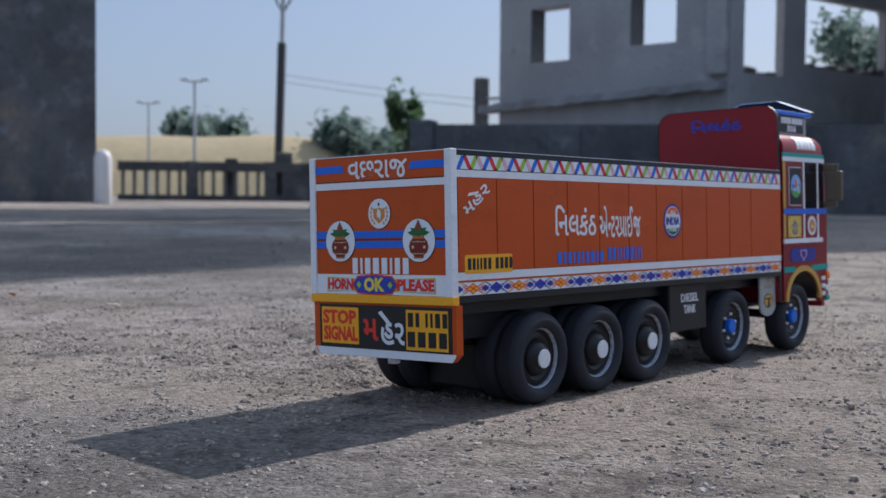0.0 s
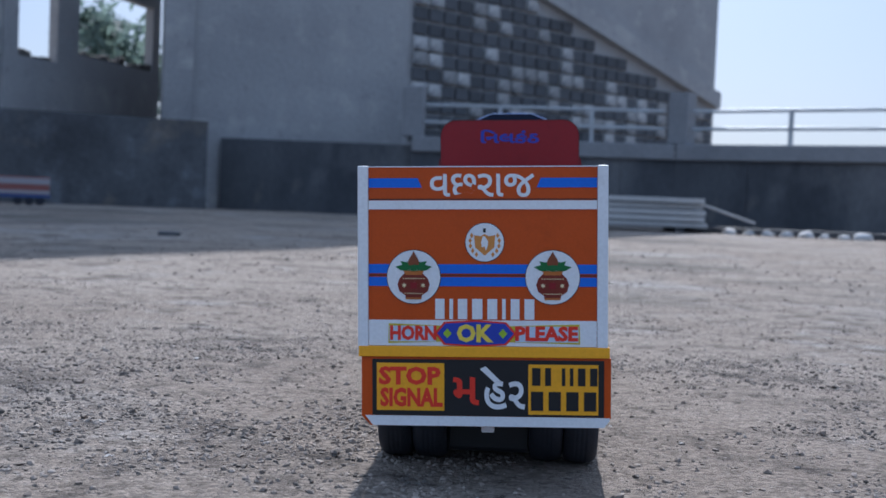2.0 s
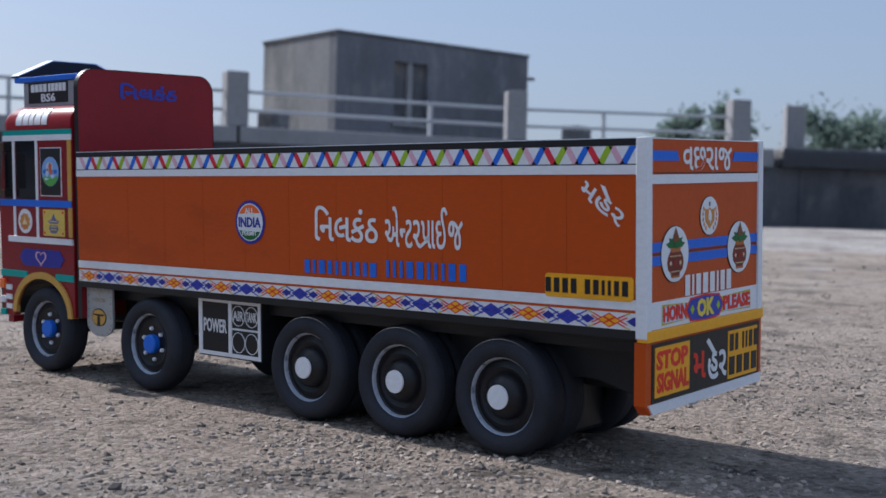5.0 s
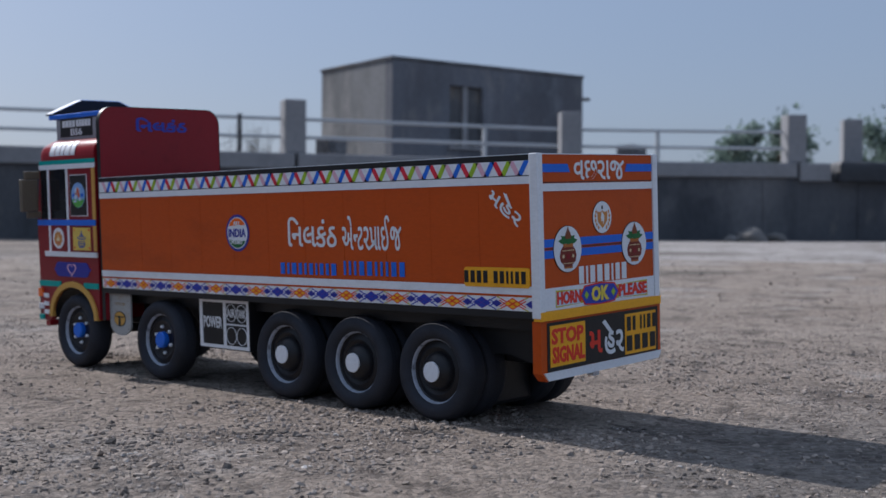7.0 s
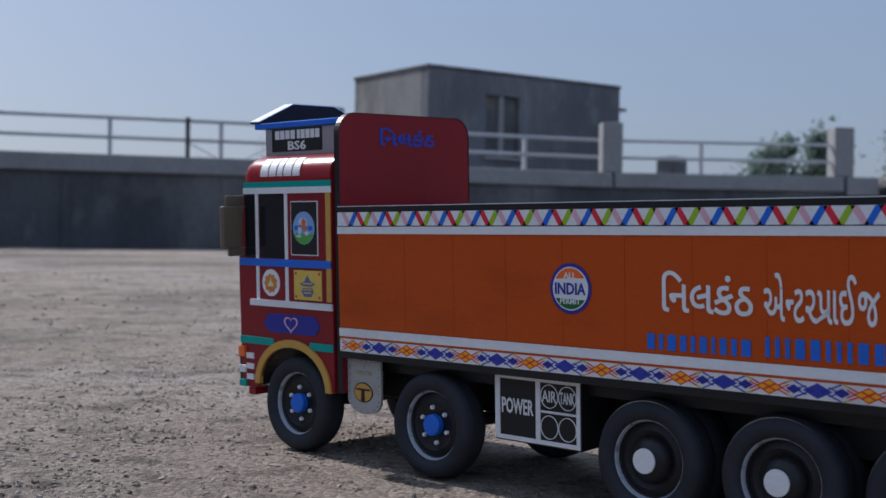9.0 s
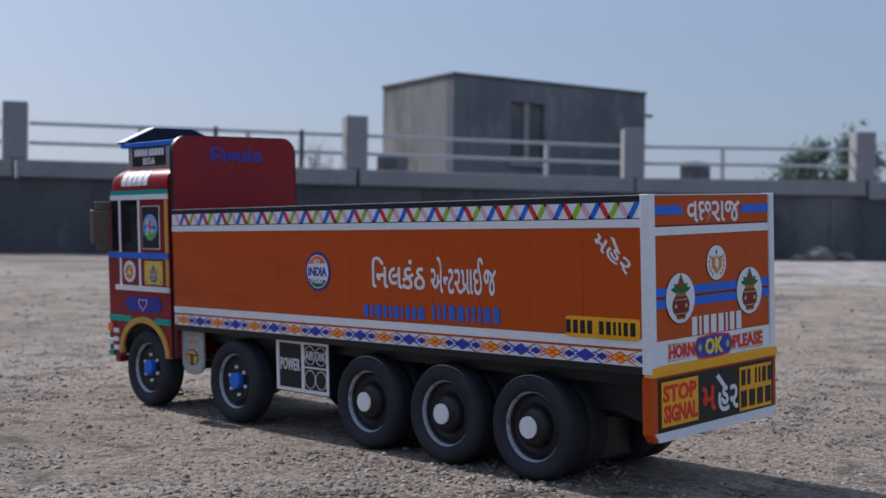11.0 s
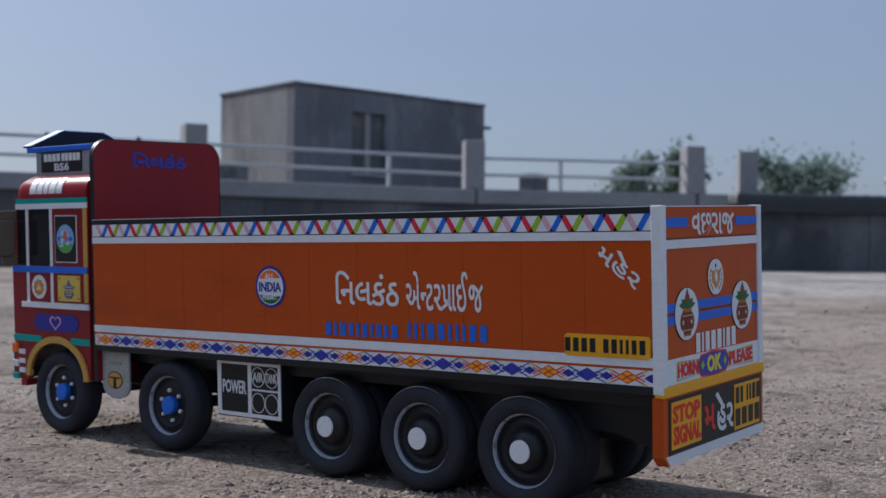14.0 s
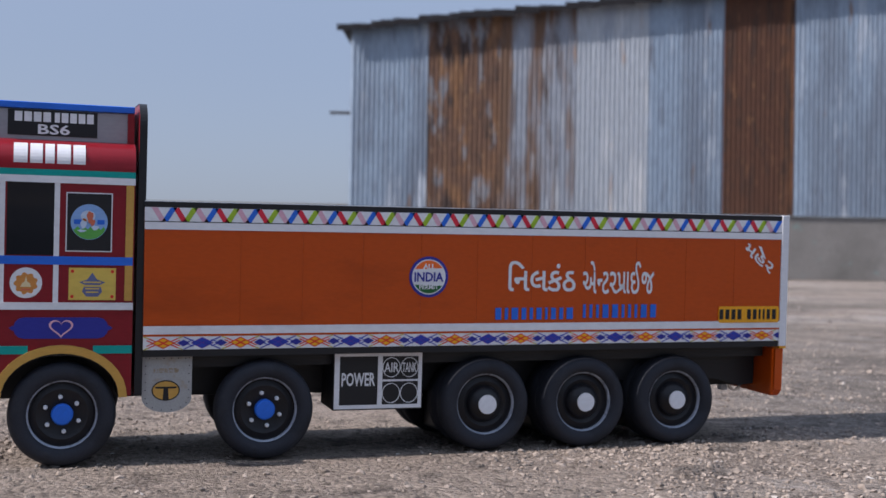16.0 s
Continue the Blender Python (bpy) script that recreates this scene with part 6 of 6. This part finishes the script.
# white strips put the sunlit top of the board into the colour
for p, q in zip(ped[2:], ped[3:]):
    bm = bmesh.new()
    stroke(bm, lambda u, v, w: (u, w, v), (p[0], p[1] + 0.0004), (q[0], q[1] + 0.0004), 0.0008, 0.792, 0.8065)
    part("pediment_edge", bm, M_WHITE, pb, "white strip for the sunlit top edge")
r = 0.02
edge = [(-0.0885, 0.07), (0.0885, 0.07)] + [(0.0885 - r + r * math.cos(radians(a)), 0.3285 - r + r * math.sin(radians(a))) for a in range(0, 91, 10)] + [(-0.0885 + r + r * math.cos(radians(a)), 0.3285 - r + r * math.sin(radians(a))) for a in range(90, 181, 10)]


def to_head(u, v, w):
    return (u, 0.6655 - w, v)


head = part("head_board", prism(bmesh.new(), edge, to_head, -0.0058, 0), M_RED, truck, "dark red head board with rounded corners", smooth=True)
part("board_edge", ring_strip(bmesh.new(), [(a * 1.006, b + (0.0005 if b > 0.2 else 0)) for a, b in edge], edge, to_head, -0.0061, 0.0006), M_BLACK, head, "black board edge")
text("lettering", "િનલકંઠ", to_head, -0.037, 0.038, 0.299, 0.3165, 0.0002, M_ROYAL, head, "dark blue painted lettering", 0.03)

# boxes between the axles
airbox = part("air_tank_box", box(-0.0795, -0.03, 0.4, 0.4885, 0.0495, 0.1055, bevel=0.001), M_BLACK, truck, "black box with a white framed panel")


def to_air(u, v, w):
    return (-0.0795 - w, u, v)


a0, a1, b0, b1 = 0.401, 0.4875, 0.051, 0.1045
bm = bmesh.new()
for q in (rect(a0, a1, b1 - 0.0035, b1), rect(a0, a1, b0, b0 + 0.0035), rect(a0, a0 + 0.0035, b0 + 0.0035, b1 - 0.0035), rect(a1 - 0.005, a1, b0 + 0.0035, b1 - 0.0035),
          rect(0.4405, 0.445, b0 + 0.0035, b1 - 0.0035), rect(a0 + 0.0035, 0.4405, 0.0768, 0.0786)):
    prism(bm, q, to_air, 0, 0.0008)
part("panel_frame", bm, M_WHITE, airbox, "white painted frame")
text("panel_text", "POWER", to_air, 0.4475, 0.4805, 0.0725, 0.0855, 0.0003, M_WHITE, airbox, "", 0.02, 0, -1)
for cu, cvv, tx in ((0.4315, 0.0902, "AIR"), (0.4135, 0.0902, "TANK"), (0.4315, 0.0655, ""), (0.4135, 0.0655, "")):
    part("dial_ring", ring_strip(bmesh.new(), disc(cu, cvv, 0.0089, 32, 1.08), disc(cu, cvv, 0.0083, 32, 1.08), to_air, 0, 0.0006), M_WHITE, airbox)
    if tx:
        text("panel_text", tx, to_air, cu - 0.0072, cu + 0.0072, cvv - 0.0046, cvv + 0.0046, 0.0003, M_WHITE, airbox, "", 0.01, 0, -1)
dies = part("diesel_tank", box(0.03, 0.081, 0.395, 0.482, 0.0495, 0.1055, bevel=0.002), M_BLACK, truck, "black diesel tank box")


def to_tank(u, v, w):
    return (0.081 + w, u, v)


text("tank_text", "DIESEL", to_tank, 0.421, 0.462, 0.0835, 0.0935, 0.0002, M_WHITE, dies, "", 0.02)
text("tank_text", "TANK", to_tank, 0.427, 0.455, 0.07, 0.08, 0.0002, M_WHITE, dies, "", 0.02)

# wheels
R = 0.0457
LEVEL = truck.matrix_basis.inverted()  # the axles stand level under the leaning body


def tyre_mesh(width):
    bm = bmesh.new()
    p = [(0.0288, -0.0075), (0.0298, -0.0035), (0.0318, -0.0004), (0.035, 0.0011), (0.0392, 0.0012), (0.0425, -0.0004), (0.0445, -0.0034), (R - 0.0001, -0.0072)]
    n = 3
    for k in range(n):
        a = -0.0072 - (width - 0.0144) * (k + 0.5) / n
        p += [(R, a + 0.0012), (R - 0.0002, a + 0.0006), (R - 0.0002, a - 0.0006), (R, a - 0.0012)]
    p += [(R - 0.0001, -width + 0.0072), (0.0445, -width + 0.0034), (0.0425, -width + 0.0004), (0.039, -width - 0.001), (0.029, -width)]
    lathe(bm, p, 56, Matrix.Identity(4))
    return mesh_of(bm, "wheel", M_RUBBER, True)


TY = tyre_mesh(0.026)
RIM = mesh_of(lathe(bmesh.new(), [(0, -0.0085), (0.018, -0.0085), (0.022, -0.0065), (0.027, -0.0085), (0.0292, -0.006), (0.0292, -0.02), (0, -0.02)], 40, Matrix.Identity(4)), "rim", M_RIM, True)
RING = mesh_of(lathe(bmesh.new(), [(0.0282, -0.0072), (0.0288, -0.0046), (0.0297, -0.0036), (0.0302, -0.0034)], 48, Matrix.Identity(4)), "rim_ring", M_RING, True)
HUB = mesh_of(lathe(bmesh.new(), [(0.018, -0.0085), (0.0165, -0.004), (0.0135, -0.0015), (0.0115, 0.0), (0.0098, 0.0012), (0, 0.0012)], 32, Matrix.Identity(4)), "hub", M_RIM, True)
CAPW = mesh_of(lathe(bmesh.new(), [(0.0094, 0.0012), (0.0092, 0.0026), (0, 0.003)], 28, Matrix.Identity(4)), "hub_cap", M_WHITE, True)
CAPB = mesh_of(lathe(bmesh.new(), [(0.0094, -0.0085), (0.0093, -0.0032), (0.0082, -0.002), (0, -0.0016)], 28, Matrix.Identity(4)), "hub_cap", M_BLUE, True)
BOLT = mesh_of(lathe(bmesh.new(), [(0.002, -0.0085), (0.002, -0.0066), (0.0014, -0.0057), (0, -0.0055)], 12, Matrix.Identity(4)), "bolt", M_WHITE, True)
rng = random.Random(2)
for i, (yl, yr) in enumerate(((0.126, 0.136), (0.23, 0.2395), (0.3358, 0.3395), (0.554, 0.5432), (0.732, 0.7205))):
    for sg, y in ((-1, yl), (1, yr)):
        xo = (0.084 if i < 3 else 0.0865) if sg < 0 else (0.094 if i < 3 else 0.0905)
        turn = pose(0, 0, 0, 0, 0, 0 if sg > 0 else 180)
        wh = share("wheel", TY, truck, LEVEL @ Matrix.Translation((sg * xo, y, 0.05)) @ turn @ pose(0, 0, 0, rng.uniform(0, 60), 0, 0))
        wh["label"] = "black rubber wheel with a %s hub cap" % ("white" if i < 3 else "blue")
        one = Matrix.Identity(4)
        share("rim", RIM, wh, one)
        share("rim_ring", RING, wh, one)
        if i < 3:
            share("hub", HUB, wh, one)
            share("hub_cap", CAPW, wh, one)
            wi = share("wheel", TY, truck, LEVEL @ Matrix.Translation((sg * (xo - 0.0285), y, 0.05)) @ turn)
            wi["label"] = "inner black rubber wheel of a pair"
            share("rim", RIM, wi, one)
        else:
            share("hub_cap", CAPB, wh, one)
            for k in range(6):
                a = 2 * math.pi * k / 6
                share("bolt", BOLT, wh, Matrix.Translation((0, 0.0152 * math.cos(a), 0.0152 * math.sin(a))))
    bm = bmesh.new()
    lathe(bm, [(0, -0.07), (0.006, -0.07), (0.006, 0.07), (0, 0.07)], 16, Matrix.Identity(4))
    # added black block that fills the gap between the inner wheels
    if i < 3:
        part("gap_fill_block", box(-0.036, 0.036, -0.024, 0.024, -0.036, 0.02, bevel=0.004), M_BLACK, truck, "black block between the wheels", m=LEVEL @ pose(0.004, (yl + yr) / 2, 0.05, 0, 0, math.degrees((yr - yl) / 0.18)))
    part("axle", bm, M_BLACK, truck, m=LEVEL @ pose(0.004, (yl + yr) / 2, 0.05, 0, 0, math.degrees((yr - yl) / 0.18)))

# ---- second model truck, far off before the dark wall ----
# muted, duller paints for the far lorry
M_MUTEDRED = paint("muted_red_paint", (0.25, 0.1, 0.09), 0.7)
M_MUTEDPEACH = paint("muted_peach_paint", (0.36, 0.21, 0.17), 0.7)
M_MUTEDWHITE = paint("muted_white_paint", (0.33, 0.31, 0.33), 0.7)
M_MUTEDBLUE = paint("muted_blue_paint", (0.05, 0.08, 0.22), 0.7)
mini = tagged(new("model_truck"), "small red and yellow model lorry parked before the dark wall", "model truck")
mini.matrix_basis = run((-6.44, 11.985), (-5.633, 12.369))[0]
part("load_bed", box(0.3, 0.92, 0, 0.2, 0.12, 0.32, bevel=0.004), M_MUTEDRED, mini)
part("cab", box(0.03, 0.29, 0, 0.2, 0.07, 0.37, bevel=0.02), M_MUTEDPEACH, mini)
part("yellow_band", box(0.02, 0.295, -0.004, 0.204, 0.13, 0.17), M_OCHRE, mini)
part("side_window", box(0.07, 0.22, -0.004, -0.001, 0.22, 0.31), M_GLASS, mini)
part("white_band", box(0.302, 0.922, -0.004, -0.001, 0.235, 0.305), M_MUTEDWHITE, mini)
part("white_band", box(0.302, 0.922, -0.004, -0.001, 0.125, 0.165), M_MUTEDWHITE, mini)
part("blue_band", box(0.0, 0.93, -0.004, 0.2, 0.085, 0.118), M_MUTEDBLUE, mini)
wm = mesh_of(lathe(bmesh.new(), [(0, -0.03), (0.045, -0.03), (0.05, -0.02), (0.05, 0), (0.028, 0.004), (0, 0.004)], 24, Matrix.Identity(4)), "wheel", M_RUBBER, True)
for x in (0.12, 0.34, 0.58, 0.7, 0.82):
    for y, a in ((-0.002, -90), (0.202, 90)):
        share("wheel", wm, mini, pose(x, y, 0.05, 0, 0, a))
